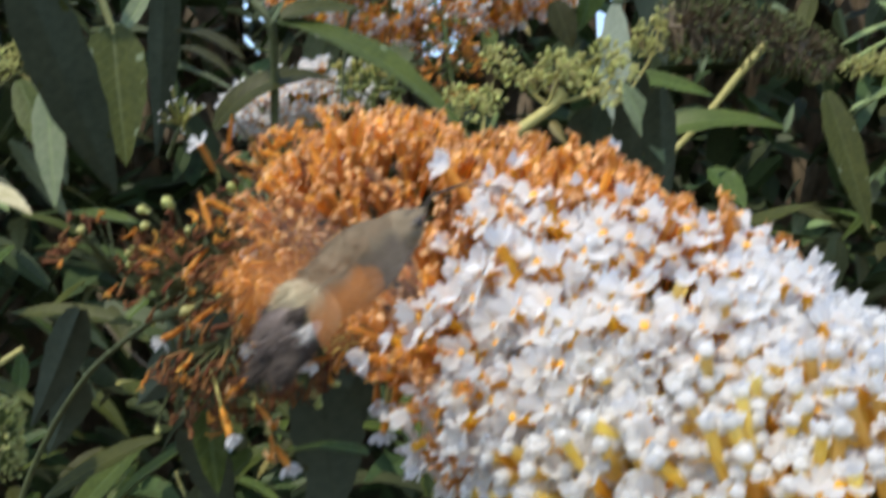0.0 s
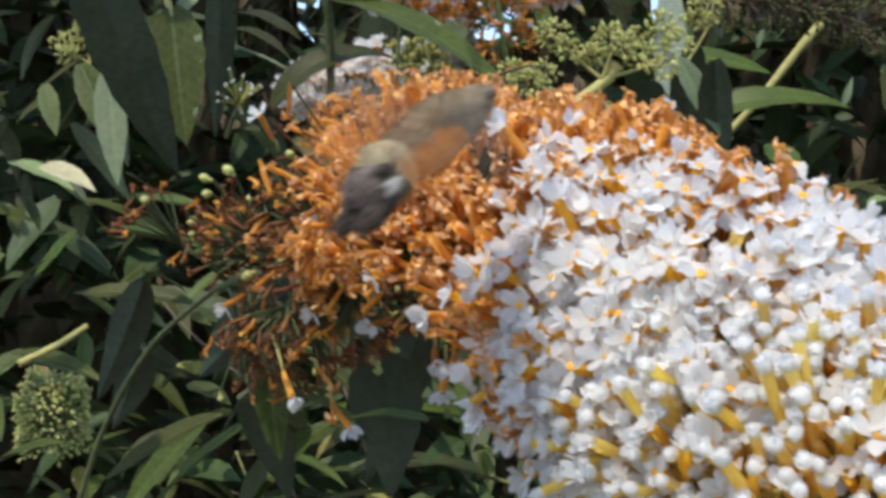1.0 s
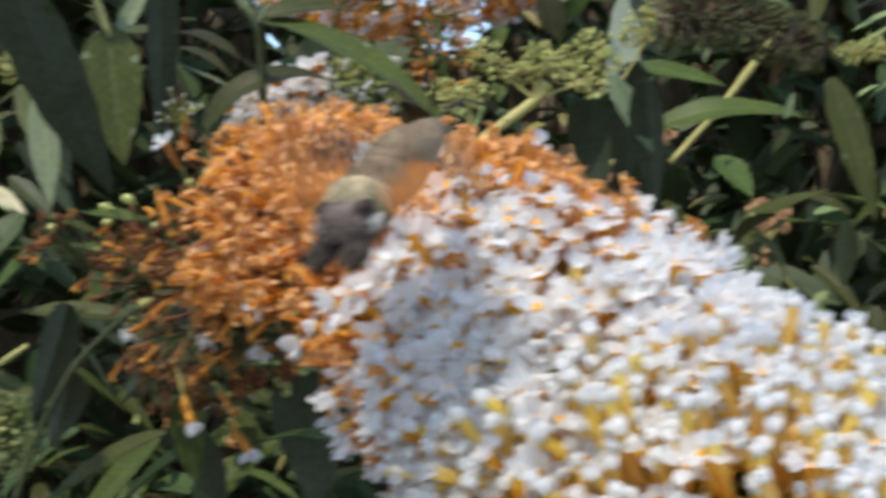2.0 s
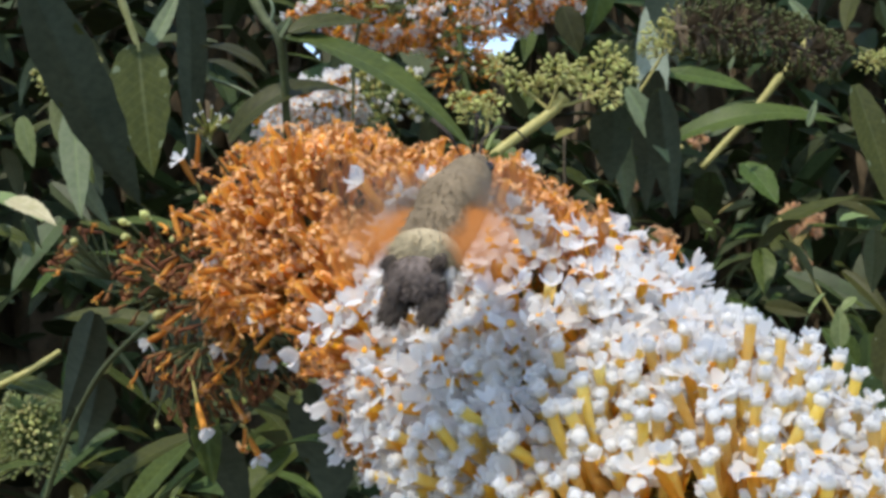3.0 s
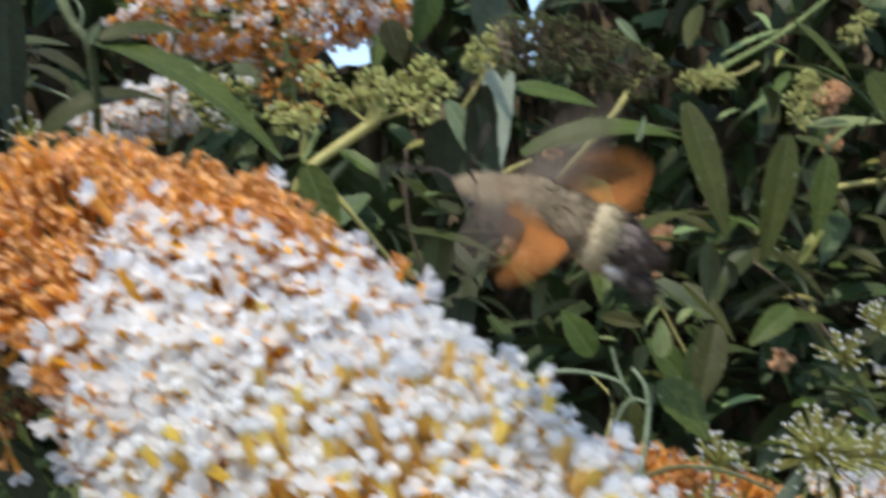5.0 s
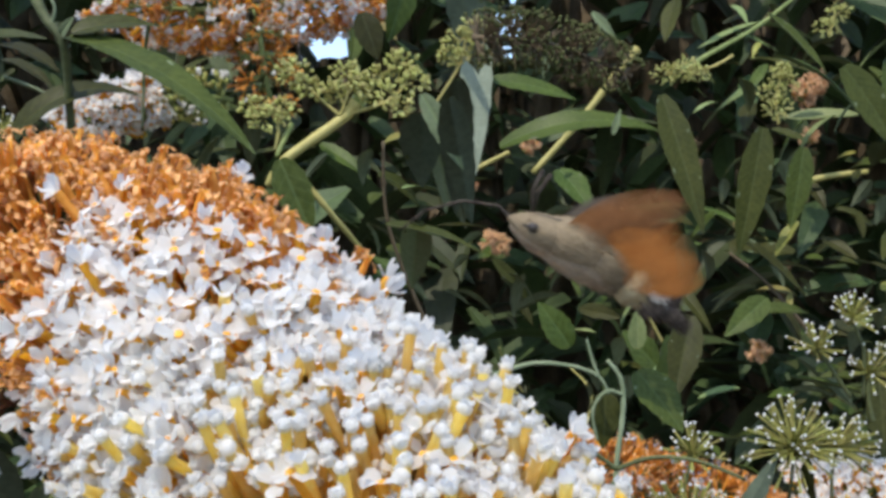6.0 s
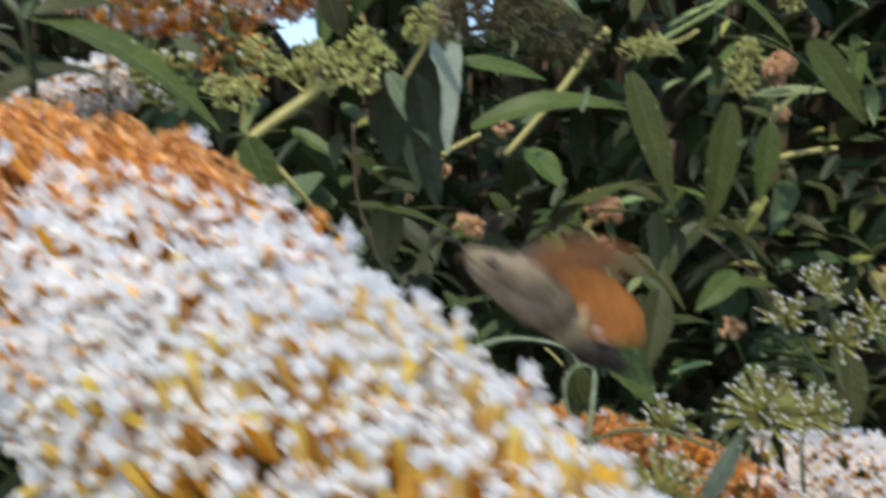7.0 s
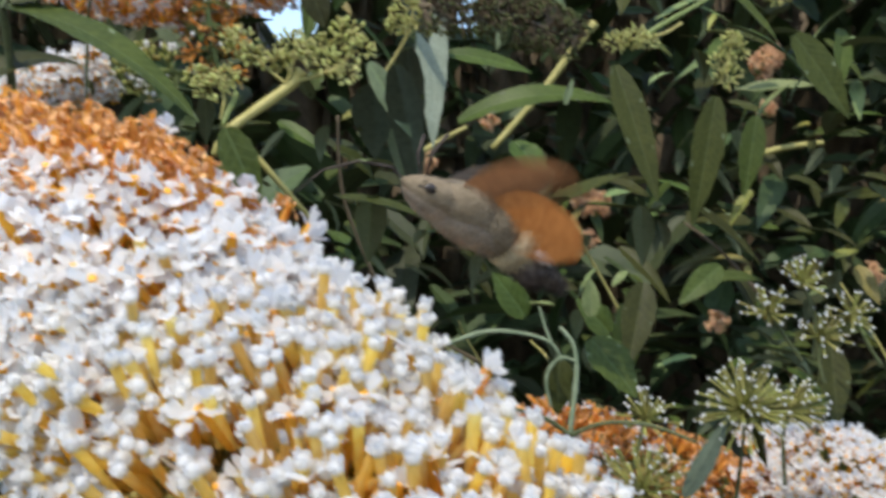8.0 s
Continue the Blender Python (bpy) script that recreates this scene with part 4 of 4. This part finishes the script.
DEEP = (((0.7980, 1.9000, 1.5890), (0.7600, 1.9000, 1.5550), 0.019), ((0.7820, 1.9000, 1.5060), (0.7740, 1.9000, 1.4840), 0.013), ((0.3360, 1.9000, 1.4820), (0.3140, 1.9000, 1.4660), 0.010), ((0.1850, 1.8000, 1.4420), (0.1760, 1.8000, 1.4210), 0.016),
        ((0.2370, 1.9000, 1.4200), (0.2050, 1.9000, 1.3990), 0.013), ((0.4630, 1.9000, 1.3680), (0.4940, 1.9000, 1.3290), 0.019), ((0.2900, 1.9000, 1.3150), (0.2460, 1.9000, 1.3270), 0.016), ((0.5040, 1.9000, 1.3590), (0.4940, 1.9000, 1.3230), 0.016),
        ((0.4750, 1.9000, 1.2960), (0.4880, 1.9000, 1.2730), 0.013), ((0.5480, 1.5000, 1.1740), (0.5690, 1.5000, 1.1670), 0.012), ((0.8150, 1.6000, 1.2330), (0.7980, 1.6000, 1.2170), 0.014))
for n, (px, pb, wide) in enumerate(DEEP):
    panicle("withered_panicle", [pb, px], wide, mixture(faded=6, shrunk=2, none=0.3), "small faded tan panicle deep in the bush", 50 + n, 0.010, 12, singles=True, size=1.5)
panicle("bud_panicle", [(-0.2990, 0.8000, 1.1300), (-0.2970, 0.7900, 1.1540), (-0.2960, 0.7850, 1.1740)], 0.021, mixture(green=6, none=0.2), "round young panicle of pale green flower buds", 60, 0.008, 11, size=1.1, inner=0.6)


# ---- random foliage ----
def foliage(parent, count, box, size, seed, mats, singles=0, hang=0.7, gap=None, broad=1.0, cells=7):
    """Leaves strewn through a box, hanging at the slant that they have on arching twigs."""
    rng = random.Random(seed)
    shapes = [leaf_shape(size, size * rng.uniform(0.2, 0.3) * broad, rng.uniform(0.1, 0.9), rng, cells, 0.2, rng.uniform(-0.5, 0.5), thick=0.0005) for _ in range(10)]
    meshes = [s.mesh("leaf", mats) for s in shapes]
    rest = Shape()
    n = 0
    while n < count:
        p = Vector([rng.uniform(a, b) for a, b in box])
        n += 1
        if gap and gap(p):
            continue
        a = rng.uniform(0, math.tau)
        d = Vector((math.cos(a), math.sin(a), rng.uniform(-1.6, 0.5) * hang)).normalized()
        face = Vector((rng.gauss(0, 0.4), rng.gauss(-0.2, 0.4), 1))
        L = rng.uniform(0.6, 1.25)
        m = Matrix.Translation(-parent.location) @ leaf_pose(p, p + d, face, 0.2, 1) @ Matrix.Scale(L, 4)
        k = rng.randrange(10)
        if n < singles:
            place("leaf", meshes[k], parent, m)
        else:
            rest.merge(shapes[k], m)
    place("leaf_mass", rest.mesh("leaf_mass", mats), parent, kind="stuff")


SKY_GAPS = ((0.0, 0.028, 0.186), (0.148, 0.011, 0.188), (-0.146, 0.012, 0.192), (0.362, 0.010, 0.228))


def sky_gap(p):
    """Openings high up in the leaves, through which the sky shows."""
    slope, aside = (p.z - 1.25) / p.y, p.x / p.y
    return any(abs(aside - c) < w and slope > low for c, w, low in SKY_GAPS)


def shade_gap(p):
    """A dark hollow between the bushes."""
    aside, slope = p.x / p.y, (p.z - 1.25) / p.y
    return sky_gap(p) or 0.125 < aside < 0.29 and slope > 0.07 or 0.08 < aside < 0.225 and -0.27 < slope < -0.02 or 0.30 < aside < 0.36 and -0.12 < slope < 0.02 or -0.30 < aside < -0.19 and slope > 0.02


foliage(bush, 200, ((-0.42, 0.55), (0.82, 1.15), (0.90, 1.62)), 0.10, 20, [LEAF_TOP, LEAF_UNDER], 201, gap=lambda p: shade_gap(p) or p.x > 0.10 and p.y < 1.1 and p.z > 1.10)
foliage(far_bush, 760, ((-0.9, 1.3), (1.15, 1.9), (0.6, 1.75)), 0.092, 21, [LEAF_TOP, LEAF_UNDER], 270, gap=shade_gap)
# Unseen leaves added above the view, to throw shade on the lower left.
foliage(bush, 28, ((-0.60, -0.24), (0.46, 0.78), (1.50, 1.66)), 0.11, 24, [LEAF_TOP, LEAF_UNDER], 29, hang=0.25)
LEAF_YELLOWED = surface("yellowed_leaf", (0.16, 0.15, 0.03), (0.32, 0.27, 0.07), 0.6, 260, 0.4, 0.3, 0.3, 0.03, blotch=25, veins=0.3)
foliage(far_bush, 170, ((-0.5, 1.2), (1.10, 1.7), (0.85, 1.62)), 0.05, 26, [LEAF_YELLOWED, LEAF_UNDER], gap=shade_gap, broad=1.2)
foliage(far_bush, 36, ((0.46, 0.76), (1.2, 1.5), (1.46, 1.66)), 0.08, 27, [LEAF_PALE, LEAF_UNDER], 71, gap=sky_gap)
foliage(far_bush, 260, ((0.05, 1.0), (1.15, 1.65), (0.95, 1.42)), 0.048, 28, [LEAF_TOP, LEAF_UNDER], 40, gap=shade_gap, broad=1.5)
foliage(far_bush, 60, ((0.05, 1.0), (1.1, 1.5), (1.0, 1.45)), 0.035, 29, [LEAF_PALE, LEAF_UNDER], gap=shade_gap, broad=1.4)
for n in range(26):
    r = random.Random(200 + n)
    a = Vector((r.uniform(-0.3, 1.1), r.uniform(1.12, 1.5), r.uniform(0.9, 1.22)))
    b = a + Vector((r.uniform(-0.16, 0.16), r.uniform(-0.05, 0.08), r.uniform(0.05, 0.2)))
    branch(far_bush, [a, a.lerp(b, 0.5) + Vector((r.uniform(-0.02, 0.02), 0, 0.012)), b], r.uniform(0.0011, 0.0024), YELLOW_STEM if n % 3 else DARK_STEM)
hedge = thing("hedge", (0.0, 2.6, 0.0), "dense dark green garden hedge of broad leaves", "hedge")
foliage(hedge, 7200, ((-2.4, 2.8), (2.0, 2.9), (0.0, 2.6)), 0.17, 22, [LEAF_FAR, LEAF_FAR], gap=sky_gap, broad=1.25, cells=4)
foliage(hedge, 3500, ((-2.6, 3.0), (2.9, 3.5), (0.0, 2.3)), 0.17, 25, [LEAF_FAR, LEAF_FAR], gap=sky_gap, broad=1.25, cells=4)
# Dark sheet behind the leaves, standing in for the shade inside the hedge.
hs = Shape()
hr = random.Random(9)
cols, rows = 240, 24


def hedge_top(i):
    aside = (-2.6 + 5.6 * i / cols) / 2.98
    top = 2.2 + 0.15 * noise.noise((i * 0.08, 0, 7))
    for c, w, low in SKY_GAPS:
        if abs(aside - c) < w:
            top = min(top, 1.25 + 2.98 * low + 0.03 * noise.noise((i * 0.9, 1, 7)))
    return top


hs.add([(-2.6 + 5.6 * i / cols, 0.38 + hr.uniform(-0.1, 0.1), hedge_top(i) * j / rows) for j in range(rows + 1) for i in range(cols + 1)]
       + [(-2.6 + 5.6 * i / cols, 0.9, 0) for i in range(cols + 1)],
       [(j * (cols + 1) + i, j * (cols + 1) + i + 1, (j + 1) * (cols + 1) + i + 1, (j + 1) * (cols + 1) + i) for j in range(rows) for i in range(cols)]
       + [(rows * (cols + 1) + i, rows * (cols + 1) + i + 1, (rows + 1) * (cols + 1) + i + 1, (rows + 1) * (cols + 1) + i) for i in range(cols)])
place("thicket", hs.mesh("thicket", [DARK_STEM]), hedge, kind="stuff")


# ---- moth ----
BODY_FUR = surface("olive_grey_fur", (0.13, 0.10, 0.063), (0.24, 0.185, 0.12), 0.9, 1500, 0.3, 0, 0, spec=0.1, blotch=200)
CREAM_FUR = surface("cream_fur", (0.30, 0.245, 0.15), (0.46, 0.38, 0.24), 0.9, 1500, 0.8, 0, 0, spec=0.1, blotch=200)
DARK_FUR = surface("black_brown_fur", (0.025, 0.02, 0.017), (0.10, 0.08, 0.065), 0.9, 1500, 0.8, 0, 0, spec=0.1, blotch=300)
TAIL_FUR = surface("grey_brown_tail_fur", (0.07, 0.056, 0.047), (0.20, 0.16, 0.14), 0.9, 900, 0.8, 0, 0, spec=0.1, blotch=260)
WHITE_FUR = surface("white_fur", (0.5, 0.47, 0.43), (0.65, 0.62, 0.58), 0.9, 1500, 0.6, 0, 0, spec=0.1, blotch=300)
PALE_FUR = surface("pale_beige_fur", (0.17, 0.13, 0.092), (0.30, 0.235, 0.17), 0.9, 1500, 0.4, 0, 0, spec=0.1, blotch=300)
FORE = surface("brown_forewing", (0.07, 0.054, 0.042), (0.15, 0.12, 0.09), 0.8, 700, 0.3, 0.15, 0, spec=0.1, blotch=250)
FORE_UNDER = surface("orange_brown_forewing_underside", (0.20, 0.085, 0.035), (0.34, 0.15, 0.06), 0.8, 700, 0.3, 0.2, 0, spec=0.1, blotch=250)
HIND = surface("orange_hindwing", (0.35, 0.125, 0.03), (0.52, 0.21, 0.06), 0.8, 700, 0.3, 0.3, 0, spec=0.1, blotch=250)
EYE = surface("dark_eye", (0.02, 0.015, 0.012), (0.05, 0.04, 0.03), 0.2, 1500, 0, 0, 0)

moth = thing("hawk_moth", (0, 0, 1.3), "hovering hummingbird hawk-moth with grey-brown body and orange hindwings", "moth")


def ball(name, y0, y1, rx, rz, mat, parent, z=0.0, power=0.5, label="", lumps=0.008, shag=0):
    """A furry, lumpy spindle along y."""
    rng = random.Random(name + str(y0))
    s = Shape()
    verts, faces = [], []
    n, k = 14, 18
    for i in range(n + 1):
        t = i / n
        w = max(0.02, math.sin(math.pi * min(max(t, 0.01), 0.99)) ** power)
        for j in range(k):
            a = math.tau * j / k
            q = 1 + rng.uniform(-lumps, lumps)
            verts.append((rx * w * q * math.cos(a), y0 + (y1 - y0) * t, z + rz * w * q * math.sin(a)))
    faces = [(i * k + j, i * k + (j + 1) % k, (i + 1) * k + (j + 1) % k, (i + 1) * k + j) for i in range(n) for j in range(k)]
    s.add(verts, faces)
    for _ in range(shag):
        t, a = rng.uniform(0.06, 0.94), rng.uniform(0, math.tau)
        w = math.sin(math.pi * t) ** power
        v = Vector((rx * w * math.cos(a), y0 + (y1 - y0) * t, z + rz * w * math.sin(a)))
        out = Vector((v.x / rx, 0, (v.z - z) / rz)).normalized()
        d = (out * 0.3 + Vector((rng.gauss(0, 0.2), -0.9, rng.gauss(0, 0.2)))).normalized()
        s.tube([v - out * 0.0003, v + d * rng.uniform(0.0010, 0.0022)], [0.00016, 0.00003], 3, 0, False)
    return place(name, s.mesh(name, [mat]), parent, label=label)


thorax = ball("thorax", -0.0060, 0.0165, 0.0068, 0.0057, BODY_FUR, moth, 0.0005, 0.6, shag=700)
ball("underside", -0.0085, 0.0140, 0.0060, 0.0036, PALE_FUR, moth, -0.0024, 0.5, "pale beige fur of the underside", shag=500)
head = ball("head", 0.0035, 0.0212, 0.0054, 0.0041, BODY_FUR, moth, 0.0, 0.75, shag=300)
ball("throat", 0.0040, 0.0202, 0.0045, 0.0031, PALE_FUR, head, -0.0015, 0.75, "pale fur under the head", shag=200)
for sx in (-1, 1):
    e = ball("eye", 0.0148, 0.0176, 0.0011, 0.0011, EYE, head, 0.0003, 0.5, lumps=0)
    e.location.x = sx * 0.0040
    w = ball("eye_stripe", 0.0095, 0.0190, 0.0009, 0.0008, DARK_FUR, head, 0.0, 0.7, "dark stripe through the eye", shag=40)
    w.location.x = sx * 0.0066
    w.rotation_euler = (0, 0, sx * 0.19)
    s = Shape()
    s.tube([(sx * 0.0014, 0.0170, 0.0030), (sx * 0.003, 0.0185, 0.007), (sx * 0.005, 0.0180, 0.0115)], [0.0002, 0.0004, 0.00045], 5)
    place("antenna", s.mesh("antenna", [DARK_FUR]), head)
s = Shape()
s.tube([(0, 0.0188, -0.0006), (0, 0.024, 0.0012), (0, 0.031, -0.001), (0, 0.037, -0.006), (0, 0.040, -0.012)], [0.0004, 0.00035, 0.0003, 0.00025, 0.0002], 5)
place("proboscis", s.mesh("proboscis", [DARK_FUR]), head)
abdomen = ball("abdomen", -0.0090, 0.0060, 0.0068, 0.0054, BODY_FUR, moth, 0.0, 0.35, shag=700)
ball("cream_band", -0.0118, -0.0042, 0.0072, 0.0057, CREAM_FUR, moth, -0.0003, 0.3, "pale cream band of fur", shag=500)
rear = ball("rear_abdomen", -0.0182, -0.0080, 0.0063, 0.0046, TAIL_FUR, moth, 0.0, 0.5, "grey-brown hairy end of the body", shag=1300)
droop = Matrix.Translation((0, -0.008, 0)) @ Matrix.Rotation(0.28, 4, "X") @ Matrix.Translation((0, 0.008, 0))
rear.matrix_basis = droop
for sx in (-1, 1):
    w = ball("side_tuft", -0.0138, -0.0100, 0.0009, 0.0011, WHITE_FUR, moth, -0.0012, 0.5, "white tuft of side hairs", shag=110)
    w.location.x = sx * 0.0063
    w = ball("black_patch", -0.0132, -0.0096, 0.0013, 0.0010, DARK_FUR, moth, 0.0018, 0.6, "black patch beside the pale band", shag=120)
    w.location.x = sx * 0.0052
    w = ball("tail_tuft", -0.0225, -0.0140, 0.0028, 0.0019, DARK_FUR, moth, -0.0010, 0.7, shag=260)
    w.matrix_basis = droop @ Matrix.Translation((sx * 0.0022, 0, 0)) @ Matrix.Rotation(sx * 0.10, 4, "Z")


def wing(name, sx, root_y, span, chord, sweep, mat, z, under=None):
    """A wing blade from the body out along x, with a thin rounded edge and raised veins."""
    s = Shape()
    n = 9
    for layer in (1, -1):
        verts, faces = [], []
        for i in range(n + 1):
            t = i / n
            c = chord * (0.30 + 0.70 * math.sin(math.pi * (0.12 + 0.80 * t)) ** 0.8) * (1 if t < 0.9 else 0.75)
            lead = -sweep * span * t * t
            for j in range(5):
                u = j / 4
                th = 0.00018 * layer * (1 - (2 * u - 1) ** 2) + 0.0003 * math.sin(u * 9)
                verts.append((sx * span * t, lead + c * 0.35 - c * u, th))
        for i in range(n):
            for j in range(4):
                q = (i * 5 + j, i * 5 + j + 1, (i + 1) * 5 + j + 1, (i + 1) * 5 + j)
                faces.append(q if layer * sx < 0 else tuple(reversed(q)))
        s.add(verts, faces, 0 if layer > 0 else 1)
    ob = place(name, s.mesh(name, [mat, under or mat]), moth)
    ob.location = (sx * 0.0035, root_y, z)
    return ob


WINGS = [(wing("forewing", sx, 0.0085, 0.0225, 0.0095, 0.30, FORE, 0.0022, FORE_UNDER), sx, 1.0, 0.0085, 0.0022) for sx in (-1, 1)]
WINGS += [(wing("hindwing", sx, 0.0005, 0.0172, 0.0144, 0.40, HIND, 0.0018), sx, 0.75, 0.0005, 0.0018) for sx in (-1, 1)]


def heading(at, way, roll=0.0):
    """A pose whose +y runs along way and whose +z is as upright as it can be, rolled about way by some degrees."""
    y = Vector(way).normalized()
    x = y.cross(Vector((0, 0, 1))).normalized()
    z = x.cross(y)
    return Matrix.Translation(at) @ Matrix((x, y, z)).transposed().to_4x4() @ Matrix.Rotation(radians(roll), 4, "Y")


def motions():
    walk(moth, [
        (0.000, heading((-0.0465, 0.2351, 1.2514), (0.671, 0.423, 0.608), 0)),
        (0.033, heading((-0.0457, 0.2352, 1.2514), (0.671, 0.423, 0.608), 0)),
        (0.20, heading((-0.0457, 0.2445, 1.2492), (0.501, 0.445, 0.742), 0)),
        (0.30, heading((-0.0476, 0.2490, 1.2491), (0.567, 0.377, 0.732), 0)),
        (0.60, heading((-0.0616, 0.2528, 1.2477), (0.626, 0.435, 0.647), 0)),
        (0.967, heading((-0.0418, 0.2504, 1.2682), (0.666, 0.455, 0.591), 0)),
        (1.000, heading((-0.0440, 0.2503, 1.2678), (0.666, 0.455, 0.591), 0)),
        (1.033, heading((-0.0462, 0.2502, 1.2674), (0.666, 0.455, 0.591), 0)),
        (1.20, heading((-0.0326, 0.2508, 1.2647), (0.453, 0.554, 0.698), 0)),
        (1.50, heading((-0.0231, 0.2509, 1.2599), (0.377, 0.444, 0.813), 0)),
        (1.70, heading((-0.0253, 0.2478, 1.2568), (0.499, 0.452, 0.739), 0)),
        (1.967, heading((-0.0210, 0.2441, 1.2683), (0.501, 0.621, 0.603), 0)),
        (2.000, heading((-0.0212, 0.2434, 1.2682), (0.501, 0.621, 0.603), 0)),
        (2.033, heading((-0.0214, 0.2427, 1.2681), (0.501, 0.621, 0.603), 0)),
        (2.20, heading((-0.0143, 0.2382, 1.2631), (0.346, 0.707, 0.617), 0)),
        (3.30, heading((0.0015, 0.2286, 1.2632), (0.334, 0.624, 0.707), 0)),
        (3.50, heading((0.0124, 0.2291, 1.2722), (0.15, 0.900, 0.410), 0)),
        (3.70, heading((0.0184, 0.2300, 1.2723), (0.028, 0.681, 0.732), 0)),
        (4.00, heading((0.0282, 0.2369, 1.2706), (0.008, 0.652, 0.758), 0)),
        (4.10, heading((0.0517, 0.2363, 1.2830), (-0.452, 0.858, 0.245), -30)),
        (4.20, heading((0.0586, 0.2531, 1.2806), (-0.725, 0.677, 0.125), -46)),
        (4.500, heading((0.0689, 0.2201, 1.2720), (-0.867, 0.458, 0.196), -46)),
        (4.80, heading((0.0617, 0.2497, 1.2719), (-0.656, 0.683, 0.322), -46)),
        (5.000, heading((0.0727, 0.2229, 1.2674), (-0.925, 0.136, 0.354), -46)),
        (5.20, heading((0.0726, 0.2376, 1.2678), (-0.804, 0.371, 0.466), -40)),
        (6.30, heading((0.0974, 0.2438, 1.2561), (-0.885, -0.183, 0.427), -5)),
        (6.40, heading((0.0942, 0.2438, 1.2547), (-0.902, -0.180, 0.391), -5)),
        (6.50, heading((0.0934, 0.2445, 1.2508), (-0.966, -0.211, 0.151), -5)),
        (6.60, heading((0.0931, 0.2440, 1.2498), (-0.989, 0.000, 0.150), -5)),
        (6.70, heading((0.0959, 0.2441, 1.2506), (-0.924, -0.239, 0.298), -5)),
        (6.80, heading((0.0965, 0.2442, 1.2509), (-0.959, -0.150, 0.240), -5)),
        (6.90, heading((0.0954, 0.2438, 1.2461), (-0.885, -0.183, 0.427), -5)),
        (7.00, heading((0.0913, 0.2440, 1.2408), (-0.812, -0.331, 0.481), -5)),
        (7.10, heading((0.0916, 0.2444, 1.2515), (-0.784, -0.302, 0.543), -5)),
        (7.20, heading((0.0852, 0.2437, 1.2530), (-0.904, -0.271, 0.331), -5)),
        (7.30, heading((0.0809, 0.2440, 1.2491), (-0.844, -0.332, 0.422), -5)),
        (7.40, heading((0.0822, 0.2437, 1.2472), (-0.814, -0.271, 0.513), -5)),
        (7.50, heading((0.0859, 0.2440, 1.2491), (-0.844, -0.332, 0.422), -5)),
        (7.60, heading((0.0879, 0.2437, 1.2547), (-0.845, -0.362, 0.393), -5)),
        (7.70, heading((0.0931, 0.2436, 1.2645), (-0.907, -0.363, 0.212), -5)),
        (7.80, heading((0.0891, 0.2436, 1.2615), (-0.907, -0.363, 0.212), -5)),
        (7.90, heading((0.0845, 0.2441, 1.2561), (-0.874, -0.241, 0.422), -5)),
        (8.00, heading((0.0862, 0.2443, 1.2541), (-0.816, -0.393, 0.423), -5)),
    ])
    for ob, sx, share, y, z in WINGS:
        rows = []
        fore, near_side = share == 1.0, sx < 0
        for k in range(241):
            t = k / 30
            late = min(max((t - 5.4) * 1.5, 0), 1)
            turn = min(max((t - 4.0) * 6, 0), 1) - late
            rest = ((66, 48), (66, 62))[not near_side][not fore]
            swing = ((0.8, 0.45), (0.7, 0.45))[not near_side][not fore]
            tilt = ((30, 50), (36, 32))[not near_side][not fore]
            lift = ((30, 14), (0, -20))[not near_side][not fore]
            beat = 6 + rest * late + lift * turn + (0, 88, 80, 0, -88, -80)[k % 6] * (share + (swing - share) * late - (0.25 if near_side else 0) * turn)
            back = 12 * (1 - late) - ((42, 62), (0, 0))[not near_side][not fore] * turn
            rows.append((t, Matrix.Translation((sx * 0.0035, y, z)) @ Matrix.Rotation(radians(tilt * late), 4, "X") @ pose(0, 0, 0, 0, -sx * beat, -sx * back)))
        walk(ob, rows)


motions()
